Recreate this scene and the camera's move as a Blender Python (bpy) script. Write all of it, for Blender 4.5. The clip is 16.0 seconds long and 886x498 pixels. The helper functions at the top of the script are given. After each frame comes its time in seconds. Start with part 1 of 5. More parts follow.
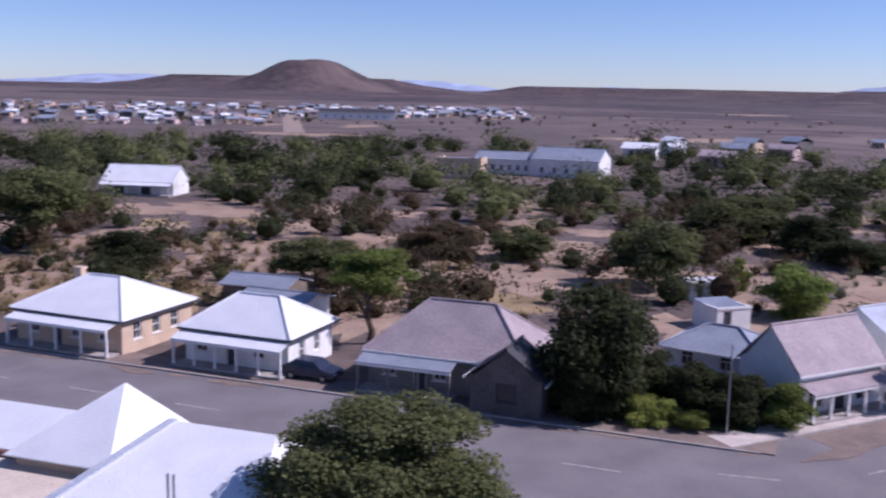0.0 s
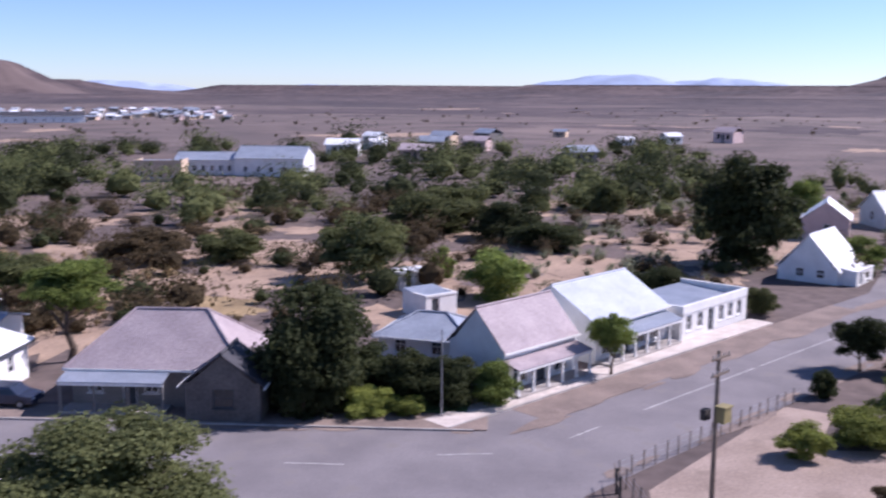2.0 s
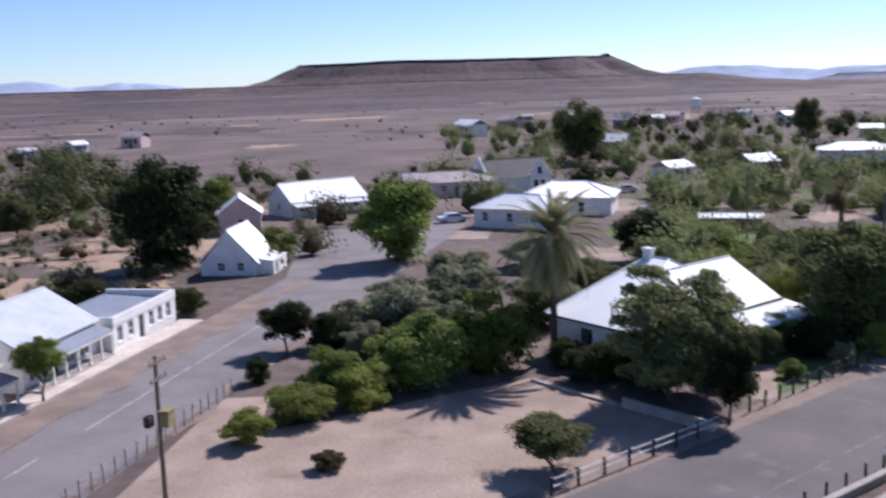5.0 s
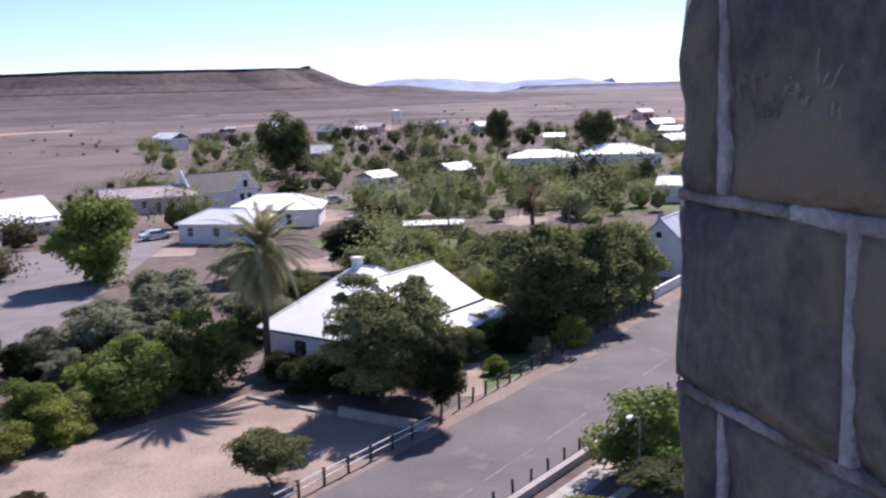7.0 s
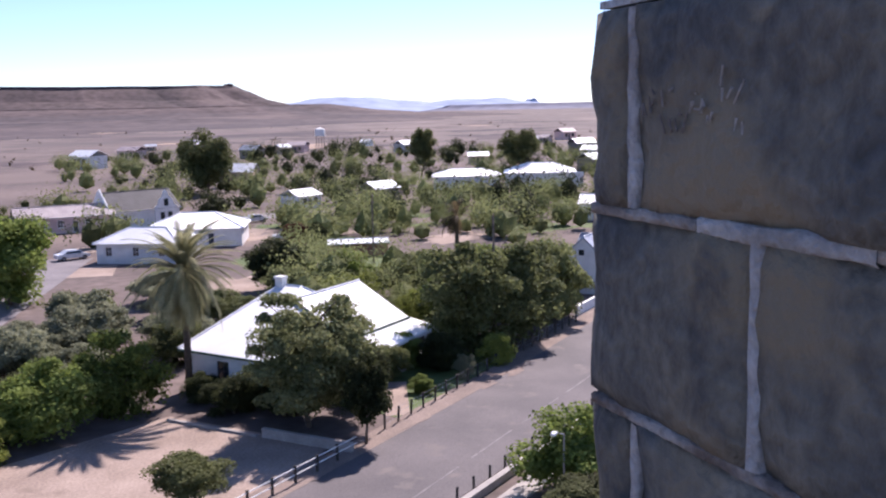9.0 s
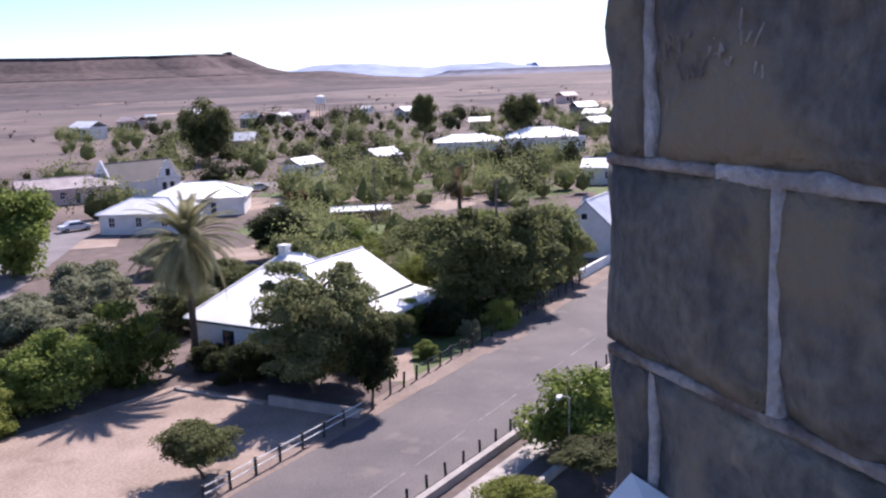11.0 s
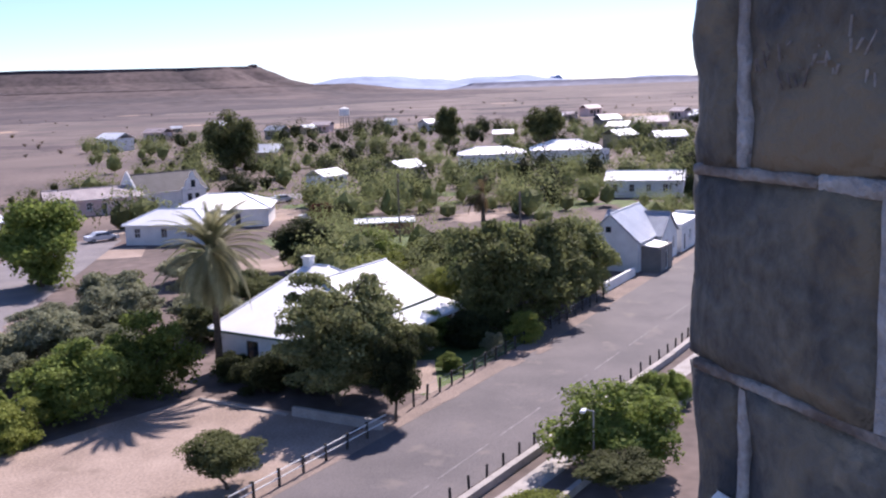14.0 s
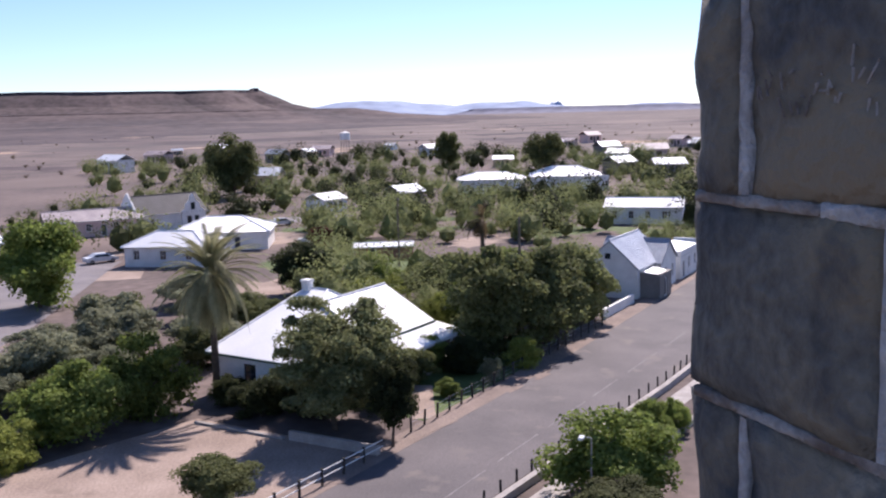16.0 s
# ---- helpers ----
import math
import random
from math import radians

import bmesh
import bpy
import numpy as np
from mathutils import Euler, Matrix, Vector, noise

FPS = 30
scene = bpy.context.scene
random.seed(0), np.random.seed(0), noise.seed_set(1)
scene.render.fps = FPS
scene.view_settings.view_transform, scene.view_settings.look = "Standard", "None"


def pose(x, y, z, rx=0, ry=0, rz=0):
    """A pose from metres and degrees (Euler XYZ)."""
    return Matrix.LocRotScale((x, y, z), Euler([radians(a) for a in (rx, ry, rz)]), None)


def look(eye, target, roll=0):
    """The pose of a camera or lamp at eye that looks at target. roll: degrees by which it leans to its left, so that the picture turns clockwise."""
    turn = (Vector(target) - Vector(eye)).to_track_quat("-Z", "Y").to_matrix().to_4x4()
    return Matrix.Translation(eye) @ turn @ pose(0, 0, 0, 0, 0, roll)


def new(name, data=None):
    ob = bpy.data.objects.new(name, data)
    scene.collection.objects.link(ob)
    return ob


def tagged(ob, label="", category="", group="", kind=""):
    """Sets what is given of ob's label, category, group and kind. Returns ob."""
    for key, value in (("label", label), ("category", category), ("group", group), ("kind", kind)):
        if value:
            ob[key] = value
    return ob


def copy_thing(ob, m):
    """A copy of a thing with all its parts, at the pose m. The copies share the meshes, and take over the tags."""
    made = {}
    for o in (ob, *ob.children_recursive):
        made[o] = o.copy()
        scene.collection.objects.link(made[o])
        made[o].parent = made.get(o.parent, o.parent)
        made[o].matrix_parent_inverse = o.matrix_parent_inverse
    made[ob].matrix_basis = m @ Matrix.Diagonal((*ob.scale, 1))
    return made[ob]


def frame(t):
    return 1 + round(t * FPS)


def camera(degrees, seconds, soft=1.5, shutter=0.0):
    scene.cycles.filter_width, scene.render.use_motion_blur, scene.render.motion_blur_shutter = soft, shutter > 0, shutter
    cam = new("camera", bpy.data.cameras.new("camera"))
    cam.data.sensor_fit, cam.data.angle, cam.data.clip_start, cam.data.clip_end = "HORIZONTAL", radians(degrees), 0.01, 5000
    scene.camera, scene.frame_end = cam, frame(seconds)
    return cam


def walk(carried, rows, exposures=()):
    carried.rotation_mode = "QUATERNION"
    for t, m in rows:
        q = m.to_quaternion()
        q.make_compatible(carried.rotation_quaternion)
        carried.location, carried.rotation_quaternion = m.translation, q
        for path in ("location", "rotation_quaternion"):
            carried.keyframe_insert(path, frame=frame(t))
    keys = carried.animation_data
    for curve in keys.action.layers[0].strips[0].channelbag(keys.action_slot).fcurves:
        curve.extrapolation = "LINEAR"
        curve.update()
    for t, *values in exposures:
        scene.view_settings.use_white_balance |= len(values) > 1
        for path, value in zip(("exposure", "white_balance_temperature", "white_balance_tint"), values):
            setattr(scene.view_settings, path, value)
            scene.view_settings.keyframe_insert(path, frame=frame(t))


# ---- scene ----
cam = camera(48.0, 16.0, soft=2.2, shutter=0.5)
PATH = [
    (0.0, pose(0.014, -0.115, 20.034, 80.77, -1.22, 0.00)),
    (0.5, pose(0.014, -0.115, 20.034, 80.69, -0.74, -4.51)),
    (1.0, pose(0.014, -0.115, 20.034, 80.60, -0.55, -8.78)),
    (1.5, pose(0.014, -0.115, 20.034, 80.08, -0.24, -13.03)),
    (2.0, pose(0.014, -0.115, 20.034, 80.85, -0.29, -16.96)),
    (2.5, pose(0.014, -0.115, 20.034, 81.14, -0.75, -22.48)),
    (3.0, pose(0.014, -0.115, 20.034, 81.23, -1.81, -28.12)),
    (3.5, pose(0.014, -0.115, 20.034, 80.62, -1.50, -34.94)),
    (4.0, pose(0.014, -0.115, 20.034, 80.30, -1.25, -40.45)),
    (4.5, pose(0.014, -0.115, 20.034, 81.30, -0.10, -45.66)),
    (5.0, pose(0.014, -0.115, 20.034, 80.66, 1.71, -50.07)),
    (5.2, pose(0.014, -0.115, 20.034, 79.71, 1.51, -51.89)),
    (7.3, pose(0.014, -0.115, 20.034, 81.26, 1.74, -68.27)),
    (7.5, pose(0.015, -0.122, 20.029, 81.35, 1.73, -68.89)),
    (8.0, pose(0.016, -0.126, 20.030, 81.55, 1.41, -69.91)),
    (8.5, pose(0.016, -0.129, 20.030, 81.95, 1.40, -70.87)),
    (9.0, pose(0.016, -0.130, 20.026, 81.82, 1.22, -71.19)),
    (11.3, pose(0.009, -0.097, 20.003, 79.30, 2.81, -71.15)),
    (11.5, pose(0.008, -0.084, 20.011, 79.16, 4.09, -70.63)),
    (12.0, pose(0.004, -0.052, 20.006, 79.25, 4.11, -70.54)),
    (12.5, pose(0.002, -0.025, 20.002, 78.80, 3.28, -69.96)),
    (13.0, pose(0.001, -0.012, 20.002, 80.38, 1.61, -70.42)),
    (13.5, pose(0.001, -0.011, 20.001, 80.50, 2.03, -70.14)),
    (14.0, pose(0.000, -0.004, 20.001, 80.63, 1.97, -69.83)),
    (14.5, pose(0.000, -0.002, 20.001, 81.99, 1.15, -70.78)),
    (15.0, pose(0.000, 0.000, 20.002, 82.34, 1.13, -70.67)),
    (15.5, pose(0.000, 0.000, 20.001, 82.24, 1.35, -70.24)),
    (16.0, pose(0.000, 0.000, 20.000, 82.06, 1.40, -69.80)),
]
walk(cam, PATH, exposures=[(0, 0.0, 5600, 32), (0.7, 0.31, 5640, 30), (1.5, 0.5, 5680, 29), (2.5, 0.4, 5760, 26), (3.5, 0.17, 5720, 27), (5, 0.3, 5860, 20), (7.3, 0.67, 6150, 25), (9, 0.79, 6200, 26), (12.5, 0.81, 6100, 26), (14.5, 0.71, 6180, 26), (16, 0.59, 6220, 23)])

# world and sun
SUN_AZ, SUN_EL = radians(91), radians(43)
world = bpy.data.worlds.new("world")
scene.world = world
world.use_nodes = True
wn = world.node_tree.nodes
sky = wn.new("ShaderNodeTexSky")
sky.sky_type, sky.sun_disc = "NISHITA", False
sky.sun_elevation, sky.sun_rotation = SUN_EL, SUN_AZ
sky.altitude, sky.air_density, sky.dust_density, sky.ozone_density = 2200, 1.0, 0.7, 5.0
world.node_tree.links.new(sky.outputs[0], wn["Background"].inputs[0])
wn["Background"].inputs[1].default_value = 0.10
sun_data = bpy.data.lights.new("sun", "SUN")
sun_data.energy, sun_data.angle, sun_data.color = 5.0, radians(0.55), (1.0, 0.93, 0.83)
sun = new("sun", sun_data)
sun.matrix_world = look((math.sin(SUN_AZ) * 90, math.cos(SUN_AZ) * 90, math.tan(SUN_EL) * 90), (0, 0, 0))


# materials
def mat(name, col, col2=None, rough=0.8, scale=2.0, fine=30.0, bump=0.15, metal=0.0, island=0.0, wave=0.0, spec=0.3, stain=None, grit=0.5):
    """Two-scale noise colour with fine relief; island: brightness spread between pieces; wave: pitch of corrugation."""
    m = bpy.data.materials.new(name)
    m.use_nodes = True
    n, l = m.node_tree.nodes, m.node_tree.links
    b = n["Principled BSDF"]
    b.inputs["Roughness"].default_value, b.inputs["Metallic"].default_value = rough, metal
    b.inputs["Specular IOR Level"].default_value = spec
    geo = n.new("ShaderNodeNewGeometry")
    big, small = n.new("ShaderNodeTexNoise"), n.new("ShaderNodeTexNoise")
    big.inputs["Scale"].default_value, small.inputs["Scale"].default_value = scale, fine
    big.inputs["Detail"].default_value, small.inputs["Detail"].default_value = 5, 3
    l.new(geo.outputs["Position"], big.inputs["Vector"]), l.new(geo.outputs["Position"], small.inputs["Vector"])
    ramp = n.new("ShaderNodeValToRGB")
    ramp.color_ramp.elements[0].position, ramp.color_ramp.elements[1].position = 0.35, 0.65
    c2 = col2 or tuple(c * 0.8 for c in col)
    ramp.color_ramp.elements[0].color, ramp.color_ramp.elements[1].color = (*c2, 1), (*col, 1)
    l.new(big.outputs["Fac"], ramp.inputs[0])
    mix = n.new("ShaderNodeMix")
    mix.data_type, mix.blend_type = "RGBA", "OVERLAY"
    mix.inputs["Factor"].default_value = grit
    l.new(ramp.outputs[0], mix.inputs["A"]), l.new(small.outputs["Fac"], mix.inputs["B"])
    out = mix.outputs["Result"]
    for stain in (stain if isinstance(stain, list) else [stain] if stain else []):
        tex = n.new("ShaderNodeTexNoise")
        tex.inputs["Scale"].default_value, tex.inputs["Detail"].default_value = stain[1], 8
        l.new(geo.outputs["Position"], tex.inputs["Vector"])
        r2 = n.new("ShaderNodeValToRGB")
        r2.color_ramp.elements[0].position, r2.color_ramp.elements[1].position = stain[2], stain[2] + 0.1
        l.new(tex.outputs["Fac"], r2.inputs[0])
        mx = n.new("ShaderNodeMix")
        mx.data_type = "RGBA"
        l.new(r2.outputs[0], mx.inputs["Factor"]), l.new(out, mx.inputs["A"])
        mx.inputs["B"].default_value = (*stain[0], 1)
        out = mx.outputs["Result"]
    if island:
        hsv, mth, info = n.new("ShaderNodeHueSaturation"), n.new("ShaderNodeMapRange"), n.new("ShaderNodeObjectInfo")
        add = n.new("ShaderNodeMath")
        add.operation = "ADD"
        half = n.new("ShaderNodeMath")
        half.operation = "MULTIPLY"
        half.inputs[1].default_value = 0.5
        l.new(geo.outputs["Random Per Island"], add.inputs[0]), l.new(info.outputs["Random"], add.inputs[1])
        l.new(add.outputs[0], half.inputs[0]), l.new(half.outputs[0], mth.inputs["Value"])
        mth.inputs["To Min"].default_value, mth.inputs["To Max"].default_value = 1 - island, 1 + island
        l.new(mth.outputs[0], hsv.inputs["Value"]), l.new(out, hsv.inputs["Color"])
        out = hsv.outputs[0]
    l.new(out, b.inputs["Base Color"])
    bp = n.new("ShaderNodeBump")
    bp.inputs["Strength"].default_value, bp.inputs["Distance"].default_value = bump, 0.05
    if wave:
        wv, tc = n.new("ShaderNodeTexWave"), n.new("ShaderNodeTexCoord")
        wv.wave_type, wv.bands_direction = "BANDS", "X"
        wv.inputs["Scale"].default_value = 0.314 / wave
        l.new(tc.outputs["Object"], wv.inputs["Vector"]), l.new(wv.outputs["Fac"], bp.inputs["Height"])
    else:
        l.new(small.outputs["Fac"], bp.inputs["Height"])
    l.new(bp.outputs[0], b.inputs["Normal"])
    return m


def leaf_mat(name, col, col2, island=0.45):
    m = mat(name, col, col2, rough=0.75, scale=0.6, fine=9, bump=0.0, island=island, spec=0.12, grit=0.4)
    b = m.node_tree.nodes["Principled BSDF"]
    b.inputs["Subsurface Weight"].default_value = 0.0
    tr, mx = m.node_tree.nodes.new("ShaderNodeBsdfTranslucent"), m.node_tree.nodes.new("ShaderNodeMixShader")
    mx.inputs[0].default_value = 0.45
    src = b.inputs["Base Color"].links[0].from_socket
    l = m.node_tree.links
    l.new(src, tr.inputs[0]), l.new(b.outputs[0], mx.inputs[1]), l.new(tr.outputs[0], mx.inputs[2])
    l.new(mx.outputs[0], m.node_tree.nodes["Material Output"].inputs[0])
    return m


SOIL = mat("soil", (0.165, 0.124, 0.11), (0.102, 0.078, 0.071), rough=0.95, scale=0.035, fine=0.7, bump=0.3, stain=[((0.2, 0.15, 0.129), 0.007, 0.54), ((0.088, 0.069, 0.066), 0.0035, 0.56)], grit=0.6)
SAND = mat("sand", (0.37, 0.285, 0.235), (0.265, 0.2, 0.163), rough=0.95, scale=0.25, fine=6, bump=0.3, stain=((0.23, 0.175, 0.14), 0.35, 0.6))
PAVING = mat("cement_paving", (0.62, 0.545, 0.49), (0.47, 0.405, 0.36), rough=0.9, scale=0.8, fine=10, bump=0.2)
VERGE = mat("verge", (0.265, 0.203, 0.17), (0.19, 0.146, 0.124), rough=0.95, scale=0.4, fine=8, bump=0.3)
ASPHALT = mat("asphalt", (0.22, 0.197, 0.2), (0.172, 0.154, 0.158), rough=0.85, scale=0.25, fine=14, bump=0.2, stain=((0.205, 0.182, 0.175), 0.5, 0.58))
ASPHALT_B = mat("brown_asphalt", (0.14, 0.122, 0.122), (0.102, 0.09, 0.092), rough=0.85, scale=0.22, fine=12, bump=0.2, stain=((0.165, 0.14, 0.13), 0.4, 0.58))
LINE = mat("road_paint", (0.46, 0.44, 0.42), (0.27, 0.25, 0.25), rough=0.8, scale=2, fine=20, stain=((0.17, 0.16, 0.16), 5, 0.6))
LINE_F = mat("faded_paint", (0.235, 0.215, 0.213), (0.15, 0.135, 0.135), rough=0.85, scale=1.5, fine=20, stain=((0.135, 0.118, 0.118), 3, 0.52))
CONCRETE = mat("concrete", (0.42, 0.38, 0.35), (0.32, 0.29, 0.27), rough=0.9, scale=1, fine=15)
GRASS = mat("grass", (0.11, 0.15, 0.045), (0.07, 0.10, 0.03), rough=0.9, scale=0.6, fine=12, bump=0.4)
FIELD = mat("field_earth", (0.40, 0.285, 0.205), (0.29, 0.205, 0.15), rough=0.95, scale=0.2, fine=3, bump=0.3, stain=((0.2, 0.145, 0.1), 0.5, 0.62))
STRAWG = mat("straw_grass", (0.36, 0.26, 0.14), (0.25, 0.18, 0.1), rough=0.95, scale=0.3, fine=4, bump=0.3)
HILL = mat("hill_scrub", (0.11, 0.08, 0.077), (0.064, 0.049, 0.051), rough=1, scale=0.006, fine=0.05, bump=0.0, grit=0.8, stain=((0.15, 0.112, 0.103), 0.003, 0.58))
# Bluish grey base colour stands in for haze over the eastern tableland.
HAZE_DARK = mat("haze_painted_tableland", (0.2, 0.2, 0.255), (0.165, 0.165, 0.215), rough=1, scale=0.004, fine=0.02, bump=0.0)
# Distance haze of the far ranges is painted in as pale blue.
HAZE_BLUE = mat("far_mountain", (0.34, 0.40, 0.53), (0.30, 0.36, 0.49), rough=1, scale=0.002, fine=0.01, bump=0.0)
WHITE = mat("white_paint", (0.80, 0.79, 0.77), (0.70, 0.69, 0.67), rough=0.7, scale=0.8, fine=12, bump=0.1)
CREAM = mat("cream_paint", (0.62, 0.47, 0.34), (0.52, 0.39, 0.28), rough=0.8, scale=0.8, fine=12)
CREAM_ROOF = mat("cream_roof_paint", (0.66, 0.56, 0.46), (0.58, 0.49, 0.40), rough=0.7, scale=0.8, fine=10)
PINK = mat("pink_paint", (0.66, 0.50, 0.47), (0.58, 0.43, 0.40), rough=0.8, scale=0.8, fine=12)
GREYWALL = mat("grey_wall", (0.24, 0.22, 0.205), (0.19, 0.175, 0.165), rough=0.85, scale=0.8, fine=12)
BRICKRED = mat("brick_red", (0.33, 0.16, 0.11), (0.24, 0.12, 0.09), rough=0.9, scale=1.5, fine=15)
ROOF_W = mat("white_iron", (0.88, 0.88, 0.89), (0.81, 0.815, 0.835), rough=0.36, spec=0.65, scale=0.5, fine=8, bump=0.4, wave=0.076)
ROOF_G = mat("galvanised_iron", (0.37, 0.40, 0.46), (0.30, 0.33, 0.385), rough=0.45, scale=0.6, fine=8, bump=0.4, wave=0.076, metal=0.3)
ROOF_L = mat("pale_iron", (0.60, 0.63, 0.69), (0.5, 0.53, 0.6), rough=0.45, scale=0.5, fine=8, bump=0.5, wave=0.076)
ROOF_P = mat("faded_red_iron", (0.42, 0.345, 0.352), (0.335, 0.272, 0.28), rough=0.6, scale=0.5, fine=8, bump=0.4, wave=0.076)
ROOF_D = mat("dark_slate_roof", (0.065, 0.062, 0.072), (0.045, 0.043, 0.05), rough=0.7, scale=0.5, fine=8, bump=0.3, wave=0.2)
TRIM_D = mat("dark_trim", (0.06, 0.065, 0.075), rough=0.6)
TRIM_G = mat("green_trim", (0.05, 0.10, 0.08), rough=0.6)
GLASS = mat("window_glass", (0.03, 0.035, 0.045), (0.02, 0.025, 0.03), rough=0.08, spec=0.6, bump=0.0)
WOOD = mat("weathered_wood", (0.22, 0.17, 0.13), (0.14, 0.11, 0.09), rough=0.9, scale=3, fine=40)
POST = mat("dark_post", (0.07, 0.06, 0.055), (0.04, 0.035, 0.03), rough=0.8, scale=3, fine=30)
BARK = mat("bark", (0.15, 0.11, 0.08), (0.09, 0.065, 0.05), rough=0.95, scale=3, fine=25, bump=0.6)
METAL = mat("grey_steel", (0.35, 0.35, 0.36), rough=0.45, metal=0.7)
YELLOW = mat("ochre_paint", (0.32, 0.265, 0.12), (0.24, 0.2, 0.09), rough=0.6)
CARW = mat("white_car_paint", (0.78, 0.78, 0.79), rough=0.25, spec=0.5, bump=0.0)
CARD = mat("dark_car_paint", (0.035, 0.045, 0.08), rough=0.22, spec=0.5, bump=0.0)
RUBBER = mat("rubber", (0.02, 0.02, 0.02), rough=0.9)
STONE = mat("dolerite_stone", (0.158, 0.145, 0.121), (0.08, 0.08, 0.08), rough=0.9, scale=4.5, fine=34, bump=0.5, island=0.25, stain=[((0.205, 0.172, 0.124), 2.4, 0.52), ((0.048, 0.051, 0.057), 3.7, 0.55), ((0.24, 0.213, 0.168), 9.0, 0.63)], grit=0.7)
MORTAR = mat("lime_mortar", (0.46, 0.45, 0.45), (0.27, 0.25, 0.24), rough=0.95, scale=9, fine=60, bump=0.5)
MORTAR_D = mat("dirty_mortar", (0.36, 0.33, 0.31), (0.13, 0.10, 0.085), rough=0.95, scale=7, fine=60, bump=0.5)
# Darker grey-brown than grey_wall, for the cottage's front wing.
WINGWALL = mat("dark_wing_wall", (0.15, 0.132, 0.122), (0.105, 0.094, 0.09), rough=0.9, scale=0.5, fine=5, bump=0.2)
L_OLIVE = leaf_mat("olive_leaf", (0.15, 0.163, 0.066), (0.09, 0.1, 0.04))
L_DARK = leaf_mat("dark_leaf", (0.07, 0.08, 0.033), (0.04, 0.05, 0.022))
L_GREEN = leaf_mat("green_leaf", (0.215, 0.265, 0.066), (0.13, 0.168, 0.043))
L_BRIGHT = leaf_mat("yellowgreen_leaf", (0.275, 0.305, 0.072), (0.175, 0.2, 0.048))
L_GREY = leaf_mat("grey_leaf", (0.31, 0.32, 0.205), (0.2, 0.21, 0.135))
L_BROWN = leaf_mat("brown_scrub", (0.13, 0.095, 0.052), (0.078, 0.06, 0.034))
L_LIGHT = leaf_mat("pale_leaf", (0.31, 0.325, 0.15), (0.17, 0.188, 0.085))
L_GARDEN = leaf_mat("garden_leaf", (0.25, 0.27, 0.112), (0.142, 0.16, 0.066))
L_RED = leaf_mat("russet_leaf", (0.13, 0.05, 0.035), (0.08, 0.035, 0.025))
L_PALM = leaf_mat("palm_leaf", (0.36, 0.345, 0.2), (0.2, 0.2, 0.11), 0.3)
L_STRAW = leaf_mat("straw", (0.36, 0.27, 0.14), (0.25, 0.19, 0.11))


# building blocks
class Geo:
    """A growing list of corners and faces."""

    def __init__(self):
        self.v, self.f = [], []

    def quad(self, *p):
        i = len(self.v)
        self.v += [tuple(q) for q in p]
        self.f.append(tuple(range(i, i + len(p))))

    def box(self, x0, y0, z0, x1, y1, z1):
        i = len(self.v)
        self.v += [(x, y, z) for z in (z0, z1) for x, y in ((x0, y0), (x1, y0), (x1, y1), (x0, y1))]
        self.f += [tuple(i + k for k in q) for q in ((3, 2, 1, 0), (4, 5, 6, 7), (0, 1, 5, 4), (1, 2, 6, 5), (2, 3, 7, 6), (3, 0, 4, 7))]

    def slab(self, pts, t):
        """A plate: the polygon pts and its copy t lower."""
        n, i = len(pts), len(self.v)
        self.v += [tuple(p) for p in pts] + [(p[0], p[1], p[2] - t) for p in pts]
        self.f.append(tuple(range(i, i + n)))
        self.f.append(tuple(range(i + 2 * n - 1, i + n - 1, -1)))
        for k in range(n):
            m = (k + 1) % n
            self.f.append((i + k, i + n + k, i + n + m, i + m))

    def tube(self, a, b, r0, r1, seg=7):
        a, b = Vector(a), Vector(b)
        d = (b - a).normalized()
        u = d.orthogonal().normalized()
        w = d.cross(u)
        i = len(self.v)
        for p, r in ((a, r0), (b, r1)):
            for k in range(seg):
                g = 2 * math.pi * k / seg
                self.v.append(tuple(p + u * (r * math.cos(g)) + w * (r * math.sin(g))))
        for k in range(seg):
            m = (k + 1) % seg
            self.f.append((i + k, i + m, i + seg + m, i + seg + k))
        self.f.append(tuple(range(i + seg - 1, i - 1, -1)))
        self.f.append(tuple(range(i + seg, i + 2 * seg)))

    def mesh(self, name, material):
        me = bpy.data.meshes.new(name)
        me.from_pydata(self.v, [], self.f)
        me.materials.append(material)
        me.update()
        return me


def part(name, geo, material, parent, label="", smooth=False):
    """Links geometry as one mesh under a thing or a part."""
    me = geo if isinstance(geo, bpy.types.Mesh) else geo.mesh(name, material)
    if smooth:
        me.shade_smooth()
    ob = new(name, me)
    ob.parent = parent
    return tagged(ob, label) if label else ob


def thing(name, label, category, x=0.0, y=0.0, z=0.0, turn=0.0, group="", kind=""):
    ob = new(name)
    ob.matrix_basis = pose(x, y, z, 0, 0, turn)
    ob.empty_display_size = 0.2
    return tagged(ob, label, category, group, kind)


def plain(name, geo, material, label, category, kind="structure", smooth=False):
    me = geo if isinstance(geo, bpy.types.Mesh) else geo.mesh(name, material)
    if smooth:
        me.shade_smooth()
    return tagged(new(name, me), label, category, "", kind)


# ground to the horizon
def disc(radii, seg, z=0.0):
    g = Geo()
    for r in radii:
        g.v += [(r * math.cos(2 * math.pi * k / seg), r * math.sin(2 * math.pi * k / seg), z) for k in range(seg)]
    for j in range(len(radii) - 1):
        for k in range(seg):
            m = (k + 1) % seg
            g.f.append((j * seg + k, (j + 1) * seg + k, (j + 1) * seg + m, j * seg + m))
    g.f.append(tuple(range(seg - 1, -1, -1))[::-1])
    return g


